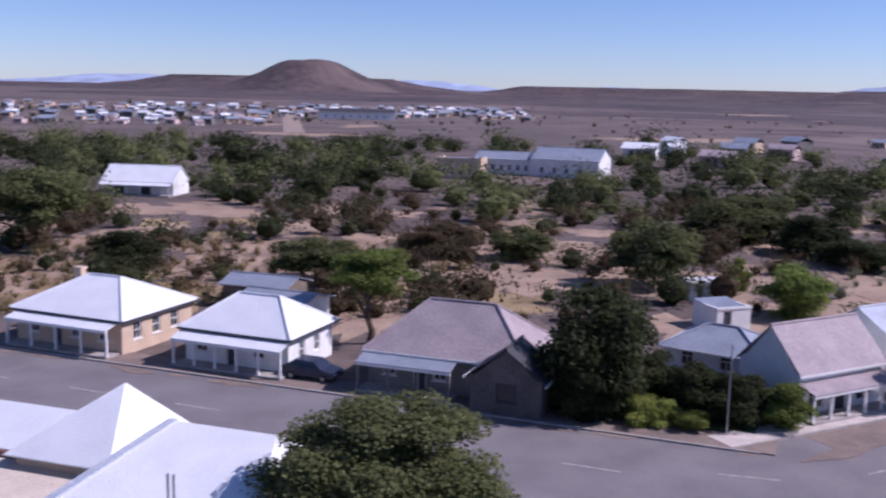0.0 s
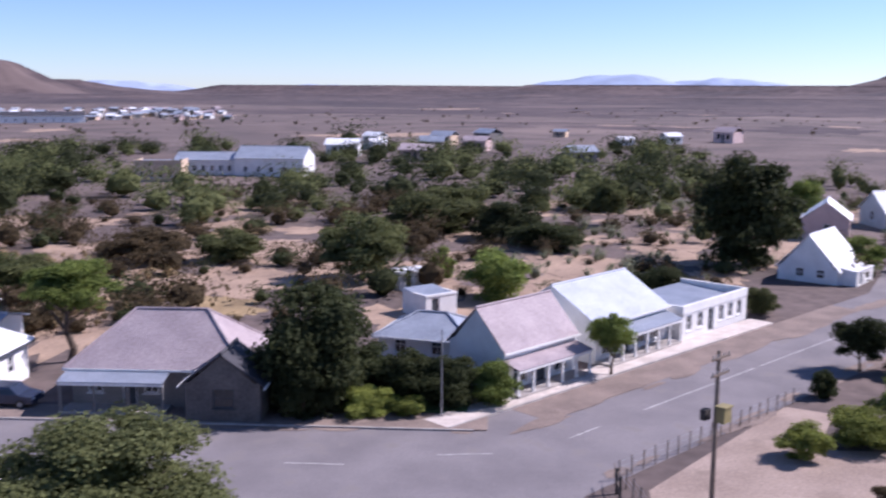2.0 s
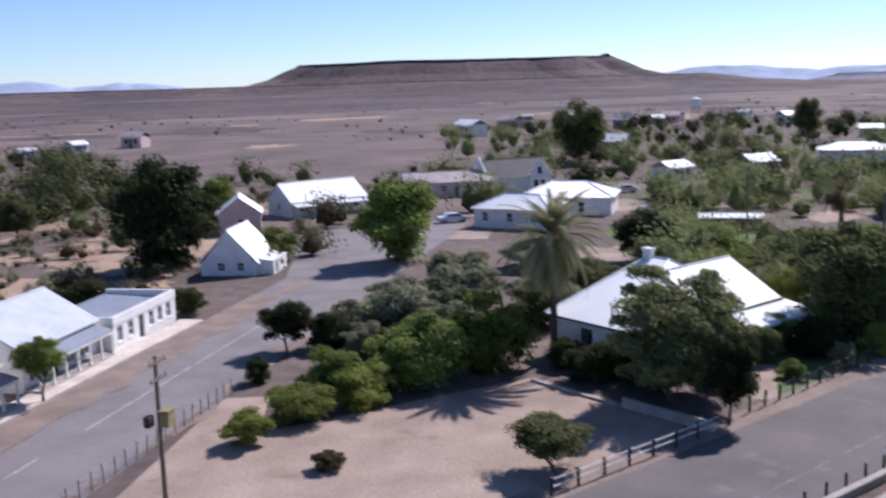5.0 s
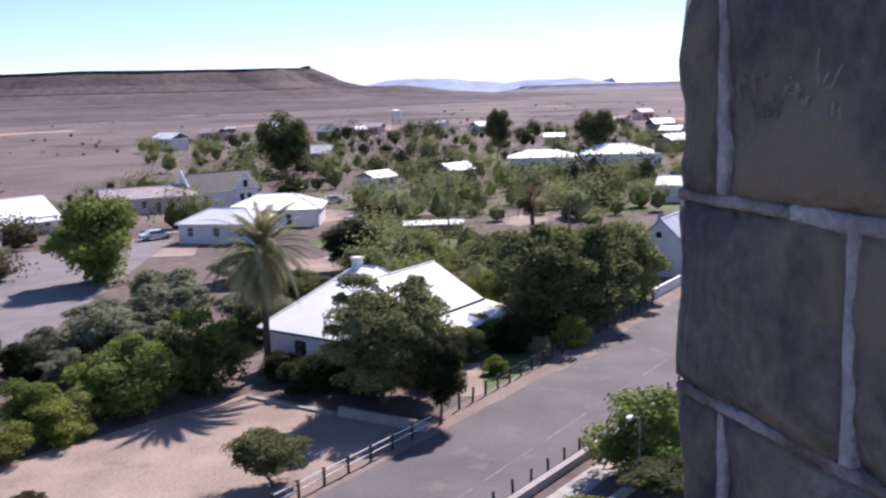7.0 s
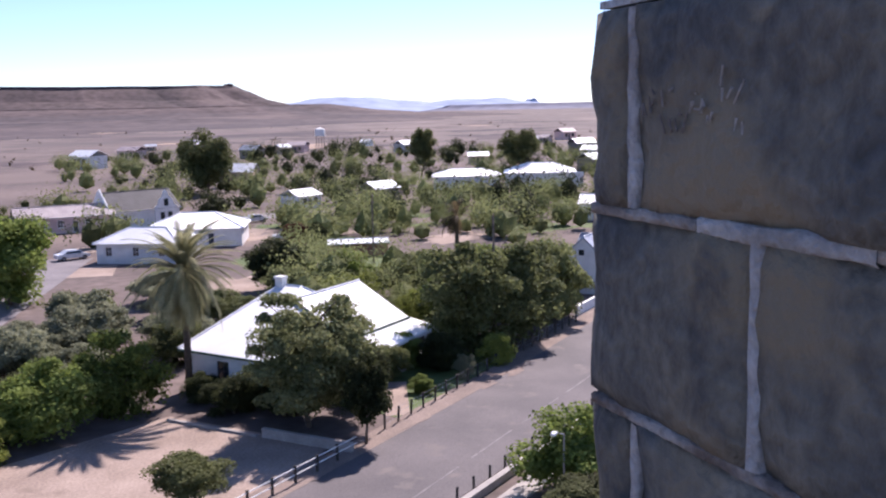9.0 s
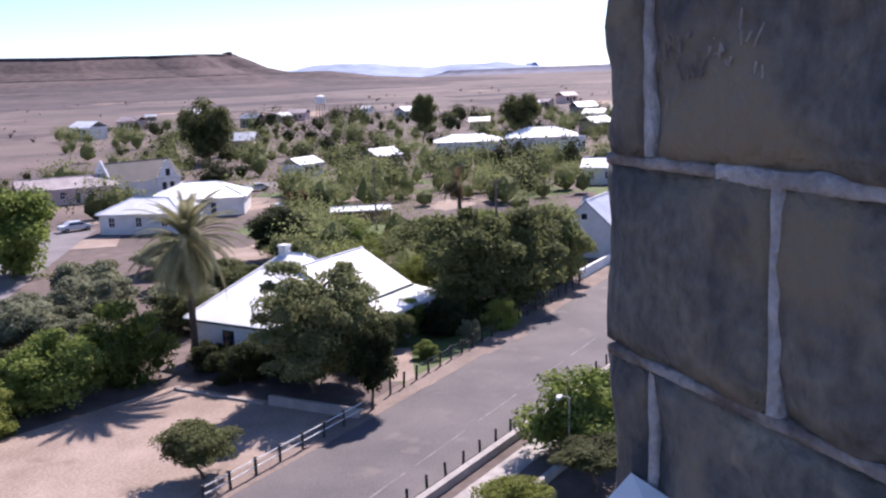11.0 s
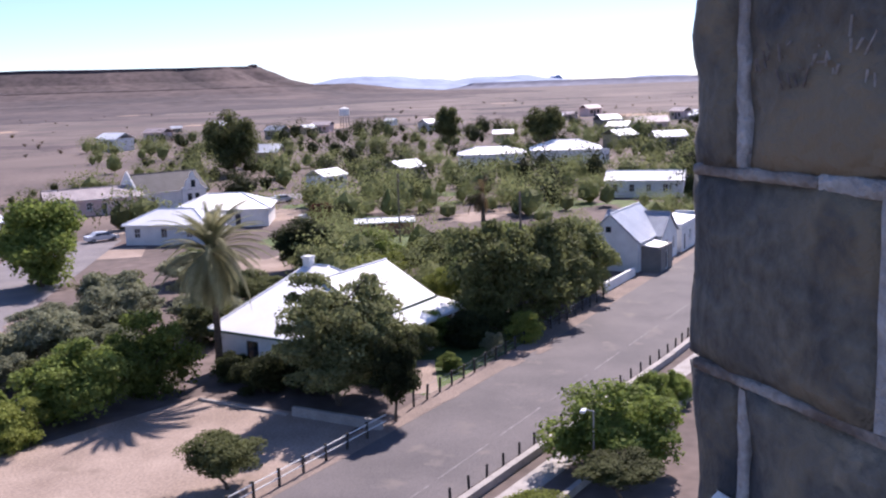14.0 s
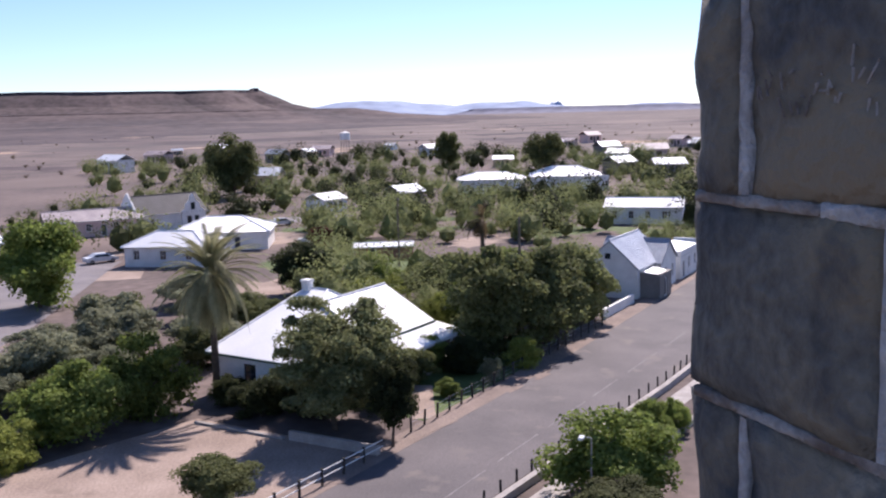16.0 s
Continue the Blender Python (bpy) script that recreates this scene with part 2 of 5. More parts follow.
plain("ground", disc([5, 60, 200, 600, 1500, 3000, 4950], 96), SOIL, "dry brown Karoo soil with scrub reaching the horizon", "ground")


def strip(a, b, w, z, ext0=0.0, ext1=0.0):
    """A flat band of width w along the line from a to b."""
    a, b = Vector(a).to_3d(), Vector(b).to_3d()
    d = (b - a).normalized()
    n = Vector((-d.y, d.x, 0)) * (w / 2)
    a, b = a - d * ext0, b + d * ext1
    g = Geo()
    g.slab([(*(a - n).xy, z), (*(b - n).xy, z), (*(b + n).xy, z), (*(a + n).xy, z)], z + 0.1)
    return g


def unit(deg):
    return Vector((math.cos(radians(deg)), math.sin(radians(deg)), 0))


D1, D2, D3 = unit(-20.6), unit(27.2), unit(-12.6)
N1, N2, N3 = unit(69.4), unit(117.2), unit(77.4)
C1, C2, C3 = Vector((8.6, 50.8, 0)), Vector((31.7, 55.0, 0)), Vector((62, 16.7, 0))
plain("road_1", strip(C1 - D1 * 160, C1 + D1 * 14, 11.4, 0.010), ASPHALT, "worn grey asphalt street with dusty edges", "road")
plain("road_2", strip(C2 - D2 * 60, C2 + D2 * 90, 11.6, 0.016), ASPHALT, "worn grey asphalt side street with dusty edges", "road")
plain("far_track", strip((-62, 420), (-128, 830), 9, 0.02), SAND, "pale dirt road climbing to the township", "road")
plain("road_4", strip((163.2, 95.1), (179.0, 87.2), 9, 0.02), ASPHALT, "short grey street end behind white houses", "road")
EDGE_L, EDGE_R = ((-70, 3.5), (-20, 3.6), (5, 4.3), (50, 7.6), (110, 12.0)), ((-70, -4.8), (-20, -4.8), (12, -4.8), (50, -1.9), (110, 2.5))


def along_3(s, n=0.0, left=True):
    """A point n metres outside an edge of the third street, s metres along it."""
    edge = EDGE_L if left else EDGE_R
    for (s0, n0), (s1, n1) in zip(edge, edge[1:]):
        if s <= s1 or s1 == 110:
            return C3 + D3 * s + N3 * (n0 + (n1 - n0) * (s - s0) / (s1 - s0) + (n if left else -n))


def band_3(s0, s1, a, b, z, left=True):
    """A flat band from a to b metres outside an edge of the third street."""
    steps = [s0 + (s1 - s0) * k / 16 for k in range(17)]
    g = Geo()
    pts = [(*along_3(s, a, left).xy, z) for s in steps] + [(*along_3(s, b, left).xy, z) for s in reversed(steps)]
    g.slab(pts, z + 0.1)
    return g


g = Geo()
g.slab([(*(C3 + D3 * s + N3 * n).xy, 0.022) for s, n in EDGE_R] + [(*(C3 + D3 * s + N3 * n).xy, 0.022) for s, n in reversed(EDGE_L)], 0.12)
plain("road_3", g, ASPHALT_B, "worn grey asphalt street along a fenced garden", "road")
road_marks = thing("road_marking", "worn white dashed centre lines painted on the asphalt", "road marking", kind="structure")
for c, d, z, spans in ((C1, D1, 0.016, [(k * 8.3 - 1.8, k * 8.3 + 1.4) for k in range(-11, 1)]), (C2, D2, 0.022, [(-9.5, -6.5), (-1.9, 12), (12.6, 26), (30, 34)])):
    n = Vector((-d.y, d.x, 0))
    for s0, s1 in spans:
        a = c + d * s0
        b = c + d * s1
        gg = Geo()
        gg.slab([(*(a - n * 0.07).xy, z), (*(b - n * 0.07).xy, z), (*(b + n * 0.07).xy, z), (*(a + n * 0.07).xy, z)], 0.004)
        part("dash", gg, LINE, road_marks)
gg = Geo()
a, b = C1 + D1 * 6.3 + N1 * 1.8, C1 + D1 * 9.4 + N1 * 2.2
gg.slab([(*(a - N1 * 0.07).xy, 0.022), (*(b - N1 * 0.07).xy, 0.022), (*(b + N1 * 0.07).xy, 0.022), (*(a + N1 * 0.07).xy, 0.022)], 0.004)
part("dash", gg, LINE, road_marks)
for s0, s1 in ((-26, -17.5), (-16.5, -11), (-9.5, -4), (-2.5, 3.6), (5, 10), (12, 19), (21, 27), (30, 36)):
    a = C3 + D3 * s0 + N3 * (-2.9 + 0.045 * (s0 + 20))
    b = C3 + D3 * s1 + N3 * (-2.9 + 0.045 * (s1 + 20))
    gg = Geo()
    gg.slab([(*(a - N3 * 0.06).xy, 0.028), (*(b - N3 * 0.06).xy, 0.028), (*(b + N3 * 0.06).xy, 0.028), (*(a + N3 * 0.06).xy, 0.028)], 0.004)
    part("dash", gg, LINE_F, road_marks)


def kerb(name, a, b, w=0.16, h=0.13):
    plain(name, strip(a, b, w, h), CONCRETE, "low pale concrete kerb along the street", "kerb")


k1 = C1 + N1 * 5.75
kerb("kerb_1", k1 - D1 * 140, k1 + D1 * 8.2)
k2 = C2 + N2 * 5.9
kerb("kerb_2", k2 - D2 * 13.5, k2 + D2 * 18)
plain("pavement_1", strip(C1 + N1 * 7.2 - D1 * 140, C1 + N1 * 7.2 + D1 * 9.0, 2.7, 0.10), VERGE, "bare sandy footway beside the street", "pavement")
plain("pavement_2", strip(C2 + N2 * 7.0 - D2 * 13.5, C2 + N2 * 7.0 + D2 * 26, 2.2, 0.11), PAVING, "pale cement footway before the shops", "pavement")
plain("verge_2", strip(C2 + N2 * 4.4 - D2 * 8, C2 + N2 * 4.4 + D2 * 37, 2.9, 0.026), VERGE, "dusty brown road edge", "verge")
plain("verge_3", band_3(-30, 90, -0.3, 1.5, 0.030), VERGE, "dusty brown road edge beside a fence", "verge")

# dirt drifted over the road edges
def dirt(name, c, d, n_off, s0, s1, count, seed, z, size=(0.5, 1.6)):
    rng = random.Random(seed)
    n = Vector((-d.y, d.x, 0))
    th = thing(name, "pale dust drifted over the road edge", "dirt", kind="structure")
    for k in range(count):
        p = c + d * rng.uniform(s0, s1) + n * (n_off + rng.uniform(-0.5, 0.5))
        a, b = rng.uniform(*size) * 2.2, rng.uniform(*size) * 0.55
        pts = []
        for i in range(18):
            t = 2 * math.pi * i / 18
            w = 1 + 0.45 * noise.noise(Vector((math.cos(t) * 1.5 + k * 3.7, math.sin(t) * 1.5, seed)))
            q = p + d * (a * w * math.cos(t)) + n * (b * w * math.sin(t))
            pts.append((q.x, q.y, z + 0.0004 * k))
        g = Geo()
        g.slab(pts, 0.003)
        part("patch", g, VERGE, th)


dirt("road_dust", C1, D1, 5.2, -60, 8, 24, 1, 0.030, (0.3, 0.9))
dirt("road_dust", C2, D2, 3.0, -10, 45, 40, 2, 0.034, (0.4, 1.2))
dirt("road_dust", C2, D2, -5.5, -14, 40, 26, 3, 0.034, (0.3, 0.9))
dirt("road_dust", C3, D3, 4.1, -22, 12, 14, 4, 0.040, (0.25, 0.7))

# bare lot between the two side streets
g = Geo()
g.slab([(24, 42.5, 0.012), (20, 33, 0.012), (30, 27.5, 0.012), (44, 24.8, 0.012), (52, 25.2, 0.012), (54.5, 38, 0.012), (48, 40.5, 0.012), (36, 45, 0.012), (41, 50, 0.012), (39, 52.2, 0.012)], 0.1)
plain("bare_lot", g, SAND, "bare pale swept sand of an empty lot", "ground")
g = Geo()
g.slab([(58, 22.6, 0.014), (75, 18.8, 0.014), (76.5, 27, 0.014), (60, 30, 0.014)], 0.1)
plain("lawn", g, GRASS, "green watered garden lawn beside a white house", "lawn")
g = Geo()
g.slab([(11, 59.3, 0.12), (19, 56.6, 0.12), (21, 61, 0.12), (13, 64, 0.12)], 0.1)
plain("lawn_2", g, GRASS, "bright green garden lawn behind a hedge", "lawn")
g = Geo()
g.slab([(110, 40, 0.014), (122, 36, 0.014), (126, 52, 0.014), (112, 56, 0.014)], 0.1)
plain("lawn_3", g, GRASS, "green field behind the garden trees", "lawn")


# paler bare patches in the fields
def patches(name, label, material, zone, count, size, seed):
    rng = random.Random(seed)
    th = thing(name, label, "ground", kind="structure")
    for k in range(count):
        a, r = radians(rng.uniform(zone[0], zone[1])), rng.uniform(zone[2], zone[3])
        x, y, w = math.sin(a) * r, math.cos(a) * r, rng.uniform(*size)
        turn = rng.uniform(0, 3.1)
        if any(abs((Vector((x, y, 0)) - c).dot(Vector((-d.y, d.x, 0)))) < 9 + 1.4 * w and -90 < (Vector((x, y, 0)) - c).dot(d) < 100 for c, d in ((C1, D1), (C2, D2))):
            continue
        pts = []
        for i in range(44):
            t = 2 * math.pi * i / 44
            f = w * (1 + 0.6 * noise.noise(Vector((math.cos(t) * 1.6 + k * 5.1, math.sin(t) * 1.6, seed))) + 0.5 * noise.noise(Vector((math.cos(t) * 5 + k * 3.3, math.sin(t) * 5, seed))))
            px, py = f * math.cos(t), 0.6 * f * math.sin(t)
            pts.append((x + px * math.cos(turn) - py * math.sin(turn), y + px * math.sin(turn) + py * math.cos(turn), 0.004 + 0.0003 * k))
        g = Geo()
        g.slab(pts, 0.02)
        part("patch", g, material, th)


patches("field_patch", "pale dry bare earth in the field", FIELD, (-26, 48, 84, 180), 170, (2, 10), 3)
patches("field_patch", "straw-coloured dry grass in the field", STRAWG, (-24, 8, 88, 150), 34, (2, 7), 4)
patches("field_patch", "pale dry earth behind the gardens", SAND, (52, 84, 100, 170), 14, (3, 8), 5)
patches("field_patch", "green irrigated grass behind the gardens", GRASS, (60, 86, 100, 190), 14, (3, 8), 6)
patches("plain_patch", "paler bare ground on the plain", FIELD, (-26, 95, 320, 1100), 26, (10, 40), 7)

patches("plain_patch", "dark low scrub on the plain", HILL, (-26, 95, 420, 1500), 70, (14, 60), 8)

patches("plain_patch", "broad dark scrub at the foot of the mountain", HILL, (12, 64, 800, 2000), 16, (90, 230), 9)

# hills: tables with a rim of cliffs, in polar form about their centre
def mesa(name, az, dist, half, height, run, label, material=HILL, flat=True, depth=0.5, seed=1, tilt=0.0, rough=0.06):
    """half: half width of the top; run: horizontal run of the slopes; tilt: top height lost from one end to the other."""
    a = radians(az)
    c, side, back = Vector((math.sin(a), math.cos(a), 0)) * dist, Vector((math.cos(a), -math.sin(a), 0)), Vector((math.sin(a), math.cos(a), 0))
    g = Geo()
    seg = 96
    prof = ((1.0, 1.0), (0.97, 0.985), (0.0, 0.90), (0.07, 0.78), (0.18, 0.55), (0.38, 0.33), (0.68, 0.13), (1.0, 0.0))
    if not flat:
        prof = ((0.0, 1.0), (0.08, 1.0), (0.16, 0.98), (0.23, 0.92), (0.30, 0.78), (0.38, 0.62), (0.5, 0.41), (0.64, 0.23), (0.8, 0.09), (1.0, 0.0))
    rings = []
    for j, (q, hz) in enumerate(prof):
        ring = []
        for k in range(seg):
            t = 2 * math.pi * k / seg
            wob = noise.noise(Vector((math.cos(t) * 3 + seed * 7, math.sin(t) * 3, 0))) * 0.10 + noise.noise(Vector((math.cos(t) * 9 + seed * 7, math.sin(t) * 9, 4))) * 0.05
            if not flat:
                rad_x, rad_y, grow = (half + run) * max(q, 0.002), (half * depth + run) * max(q, 0.002), 0
            elif j < 2:
                rad_x, rad_y = half * q * (0.6 if j == 0 else 1), half * depth * q * (0.6 if j == 0 else 1)
                grow = 0
            else:
                rad_x, rad_y = half, half * depth
                grow = run * q * (1 + wob * 2)
            x, y = (rad_x * (1 + wob * 0.4) + grow) * math.cos(t), (rad_y * (1 + wob) + grow) * math.sin(t)
            z = height * hz - (height * tilt * hz * (x / (half + run)) if tilt else 0)
            z += noise.noise(Vector((x, y, seed * 50)) * (6.0 / (half + run))) * height * (0.03 if flat else rough) * (1 if hz > 0 else 0)
            p = c + side * x + back * y
            ring.append(len(g.v))
            g.v.append((p.x, p.y, max(z, -1.0) if hz > 0 else -1.0))
        rings.append(ring)
    for r0, r1 in zip(rings, rings[1:]):
        for k in range(seg):
            m = (k + 1) % seg
            g.f.append((r0[k], r1[k], r1[m], r0[m]))
    g.f.append(tuple(rings[0]))
    return plain(name, g, material, label, "hill", smooth=not flat)


mesa("table_mountain", 50.8, 3000, 478, 93, 430, "broad flat-topped brown mountain with a dark rim of cliffs", depth=0.35, seed=2)
mesa("knoll", 59.2, 2990, 14, 97, 70, "rocky knob at the end of the flat-topped mountain", depth=1.0, seed=9)
mesa("koppie", -7.5, 2400, 62, 77, 240, "low rounded brown hill behind the township", depth=0.6, flat=False, seed=3)
mesa("ridge_west", -9, 2700, 300, 40, 420, "low brown ridge round the foot of the hill", depth=0.25, seed=4)
mesa("ridge_north", 14, 3300, 560, 30, 260, "low brown ridge on the plain", depth=0.2, seed=5)
mesa("ridge_mid", 31, 2500, 420, 31, 330, "low brown ridge before the flat-topped mountain", depth=0.2, seed=6)
mesa("foot_terrace", 50, 2100, 560, 30, 420, "gentle brown terrace at the foot of the mountain", depth=0.22, seed=7)
mesa("low_terrace", 40, 1500, 520, 9, 420, "broad low brown rise before the mountain", depth=0.2, seed=21)
mesa("low_terrace", 4, 1700, 480, 9, 420, "broad low brown rise behind the township", depth=0.2, seed=22)
mesa("ridge_east", 79, 4200, 560, 24, 130, "long low tableland in the distance with bluish haze painted in", HAZE_DARK, depth=0.2, seed=8)
mesa("ridge_far_west", -24, 3000, 380, 12, 300, "low brown rise on the plain", depth=0.2, seed=10)
# far ranges, their haze held in the base colour
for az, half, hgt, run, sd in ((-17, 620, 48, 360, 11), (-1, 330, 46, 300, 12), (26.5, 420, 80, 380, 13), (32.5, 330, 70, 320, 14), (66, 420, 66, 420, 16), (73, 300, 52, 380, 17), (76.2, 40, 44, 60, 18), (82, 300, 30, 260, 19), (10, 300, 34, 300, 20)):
    mesa("far_mountain", az, 4700 - abs(run) * 0.2, half, hgt, run, "mountain range on the horizon with haze painted into its blue", HAZE_BLUE, depth=0.12, seed=sd, flat=False, rough=0.22)

# houses
def wall_geo(length, height, thick, holes, gable=0.0):
    """A wall along x from the origin, thick to +y, with rectangular holes (x0, z0, x1, z1) and a gable on top."""
    g = Geo()
    xs = sorted({0.0, length, *[h[0] for h in holes], *[h[2] for h in holes]})
    for a, b in zip(xs, xs[1:]):
        cuts = sorted((h[1], h[3]) for h in holes if h[0] <= a + 1e-6 and h[2] >= b - 1e-6)
        z = 0.0
        for lo, hi in cuts:
            if lo > z + 1e-6:
                g.box(a, 0, z, b, thick, lo)
            z = hi
        if z < height:
            g.box(a, 0, z, b, thick, height)
    if gable:
        i = len(g.v)
        g.v += [(0, 0, height), (length, 0, height), (length / 2, 0, height + gable), (0, thick, height), (length, thick, height), (length / 2, thick, height + gable)]
        g.f += [(i, i + 1, i + 2), (i + 5, i + 4, i + 3), (i, i + 2, i + 5, i + 3), (i + 1, i + 4, i + 5, i + 2)]
    return g


def welded(geo, name, material):
    """One connected skin out of touching boxes."""
    me = geo.mesh(name, material)
    b = bmesh.new()
    b.from_mesh(me)
    bmesh.ops.remove_doubles(b, verts=b.verts, dist=0.0005)
    b.to_mesh(me)
    b.free()
    return me


def window(parent, x0, z0, x1, z1, m, frame_mat=WHITE, door=False, shutter=None):
    """A window or door set back in its opening of the wall whose pose is m."""
    name = "door" if door else "window"
    e = new(name)
    e.parent, e.matrix_local = parent, m
    e.empty_display_size = 0.1
    f = Geo()
    w = 0.09
    f.box(x0, 0.08, z0, x0 + w, 0.16, z1), f.box(x1 - w, 0.08, z0, x1, 0.16, z1)
    f.box(x0 + w, 0.08, z1 - w, x1 - w, 0.16, z1), f.box(x0 + w, 0.08, z0, x1 - w, 0.16, z0 + w)
    if not door:
        f.box(x0 + w, 0.09, (z0 + z1) / 2 - 0.03, x1 - w, 0.15, (z0 + z1) / 2 + 0.03)
        f.box((x0 + x1) / 2 - 0.025, 0.095, z0 + w, (x0 + x1) / 2 + 0.025, 0.145, z1 - w)
    part("frame", f, frame_mat, e)
    p = Geo()
    p.box(x0 + w, 0.11, z0 + w, x1 - w, 0.13, z1 - w)
    part("panel" if door else "pane", p, TRIM_D if door else GLASS, e)
    if not door:
        s = Geo()
        s.box(x0 - 0.08, -0.07, z0 - 0.08, x1 + 0.08, 0.08, z0 - 0.002)
        part("sill", s, frame_mat, e)
    if shutter:
        for a, b in ((x0 - 0.45, x0 - 0.02), (x1 + 0.02, x1 + 0.45)):
            s = Geo()
            s.box(a, -0.05, z0, b, -0.003, z1)
            part("shutter", s, shutter, e)




def house(label, x, y, turn, w, d, wall, ridge, roof, walls=WHITE, kind="hip", front=(), side=(), left=(), back=(), veranda=None, over=0.35, hip=0.5, z=0.0, trim=None, chimney=None, name="house", category="house", group="", frame_mat=WHITE, posts=5, end_gable=True, shutter=None, v_roof=None, par=0.7, ends=None, mid=None, post_mat=WHITE):
    """A house whose front left corner stands at x, y: w along the front, d deep. Openings are (x0, z0, x1, z1), z0 = 0 for doors.
    veranda: (depth, inner height, outer height, x0, x1)."""
    h = thing(name, label, category, x, y, z, turn, group)
    th = 0.3
    rise = ridge - wall
    gab = rise if kind == "gable" and end_gable else 0.0
    sides = (("front", pose(0, 0, 0), w, front, 0.0), ("right", pose(w, th, 0, 0, 0, 90), d - 2 * th, side, gab), ("back", pose(w, d, 0, 0, 0, 180), w, back, 0.0), ("left", pose(0, d - th, 0, 0, 0, -90), d - 2 * th, left, gab))
    for nm, m, ln, holes, gb in sides:
        o = part("wall", welded(wall_geo(ln, wall, th, holes, gb), "wall", walls), None, h)
        o.matrix_local = m
        for q in holes:
            window(h, *q, m, frame_mat, door=q[1] < 0.1, shutter=shutter if q[1] > 0.1 else None)
    f = Geo()
    f.box(th, th, 0, w - th, d - th, 0.06)
    part("floor", f, CONCRETE, h)
    ov, t = over, 0.07
    r = Geo()
    ze = wall - rise * ov / (mid or d / 2) + 0.08
    zt = ridge + 0.1
    if kind == "flat":
        r.slab([(0, 0, wall + 0.02), (w, 0, wall + 0.02), (w, d, wall + 0.35), (0, d, wall + 0.35)], 0.1)
        part("roof", r, roof, h)
        c = Geo()
        c.box(-0.05, -0.05, wall + 0.004, w + 0.05, 0.25, wall + par), c.box(-0.05, 0.25, wall + 0.004, 0.2, d, wall + par), c.box(w - 0.2, 0.25, wall + 0.004, w + 0.05, d, wall + par)
        part("parapet", welded(c, "parapet", walls), None, h)
    elif kind == "gable":
        for s in (1, -1):
            y0, ym = (-ov, d / 2) if s > 0 else (d + ov, d / 2)
            p = [(-ov * 0.6, y0, ze), (w + ov * 0.6, y0, ze), (w + ov * 0.6, ym, zt), (-ov * 0.6, ym, zt)]
            q = Geo()
            q.slab(p if s > 0 else p[::-1], t)
            part("roof", q, roof, h)
    else:
        a, b = ends or (d * hip, w - d * hip)
        pts = dict(A=(-ov, -ov, ze), B=(w + ov, -ov, ze), C=(w + ov, d + ov, ze), D=(-ov, d + ov, ze), E=(a, mid or d / 2, zt), F=(b, mid or d / 2, zt))
        for face in ("ABFE", "BCF", "CDEF", "DAE"):
            q = Geo()
            q.slab([pts[k] for k in face], t)
            part("roof", q, roof, h)
        cap = Geo()
        for p, q in (("A", "E"), ("B", "F"), ("C", "F"), ("D", "E"), ("E", "F")):
            cap.tube(Vector(pts[p]) + Vector((0, 0, 0.03)), Vector(pts[q]) + Vector((0, 0, 0.03)), 0.09, 0.09, 6)
        part("ridge_cap", cap, roof, h)
    if kind == "gable":
        cap = Geo()
        cap.tube((-ov * 0.6, d / 2, zt + 0.02), (w + ov * 0.6, d / 2, zt + 0.02), 0.1, 0.1, 6)
        part("ridge_cap", cap, roof, h)
    if kind != "flat":
        strips = [(-ov, -ov - 0.1, w + ov, -ov - 0.004), (-ov, d + ov + 0.004, w + ov, d + ov + 0.1)]
        if kind == "hip":
            strips += [(-ov - 0.1, -ov, -ov - 0.004, d + ov), (w + ov + 0.004, -ov, w + ov + 0.1, d + ov)]
        for x0, y0, x1, y1 in strips:
            gt = Geo()
            gt.box(x0, y0, ze - 0.16, x1, y1, ze - 0.03)
            part("gutter", gt, trim or WHITE, h)
        if kind == "gable" and trim:
            for xx in (-ov * 0.6 - 0.05, w + ov * 0.6):
                for s0, s1 in (((-ov, ze), (d / 2, zt)), ((d + ov, ze), (d / 2, zt))):
                    bb = Geo()
                    bb.slab([(xx, s0[0], s0[1] + 0.02), (xx + 0.05, s0[0], s0[1] + 0.02), (xx + 0.05, s1[0], s1[1] + 0.02), (xx, s1[0], s1[1] + 0.02)], 0.22)
                    part("bargeboard", bb, trim, h)
    if veranda:
        vd, vi, vo, va, vb = veranda
        q = Geo()
        q.slab([(va, -vd, vo), (vb, -vd, vo), (vb, -0.01, vi), (va, -0.01, vi)], 0.06)
        part("veranda_roof", q, v_roof or roof, h)
        q = Geo()
        q.box(va, -vd + 0.02, vo - 0.24, vb, -vd + 0.1, vo - 0.065)
        part("veranda_beam", q, WHITE, h)
        q = Geo()
        q.box(va, -vd, 0, vb, -0.004, 0.25)
        part("stoep", q, CONCRETE, h)
        for k in range(posts):
            px = va + 0.1 + (vb - va - 0.2) * k / (posts - 1)
            q = Geo()
            q.box(px - 0.07, -vd + 0.1, 0.25, px + 0.07, -vd + 0.24, vo - 0.07)
            q.box(px - 0.1, -vd + 0.08, 0.25, px + 0.1, -vd + 0.26, 0.4)
            part("post", q, post_mat, h)
    if chimney:
        for cx, cy, ch in chimney:
            q = Geo()
            q.box(cx - 0.35, cy - 0.3, wall, cx + 0.35, cy + 0.3, ch)
            q.box(cx - 0.42, cy - 0.37, ch, cx + 0.42, cy + 0.37, ch + 0.18)
            part("chimney", q, walls, h)
    return h


W = lambda x, z=0.95, w=0.95, hh=1.35: (x, z, x + w, z + hh)
DR = lambda x, w=0.95, hh=2.05: (x, 0.06, x + w, hh)

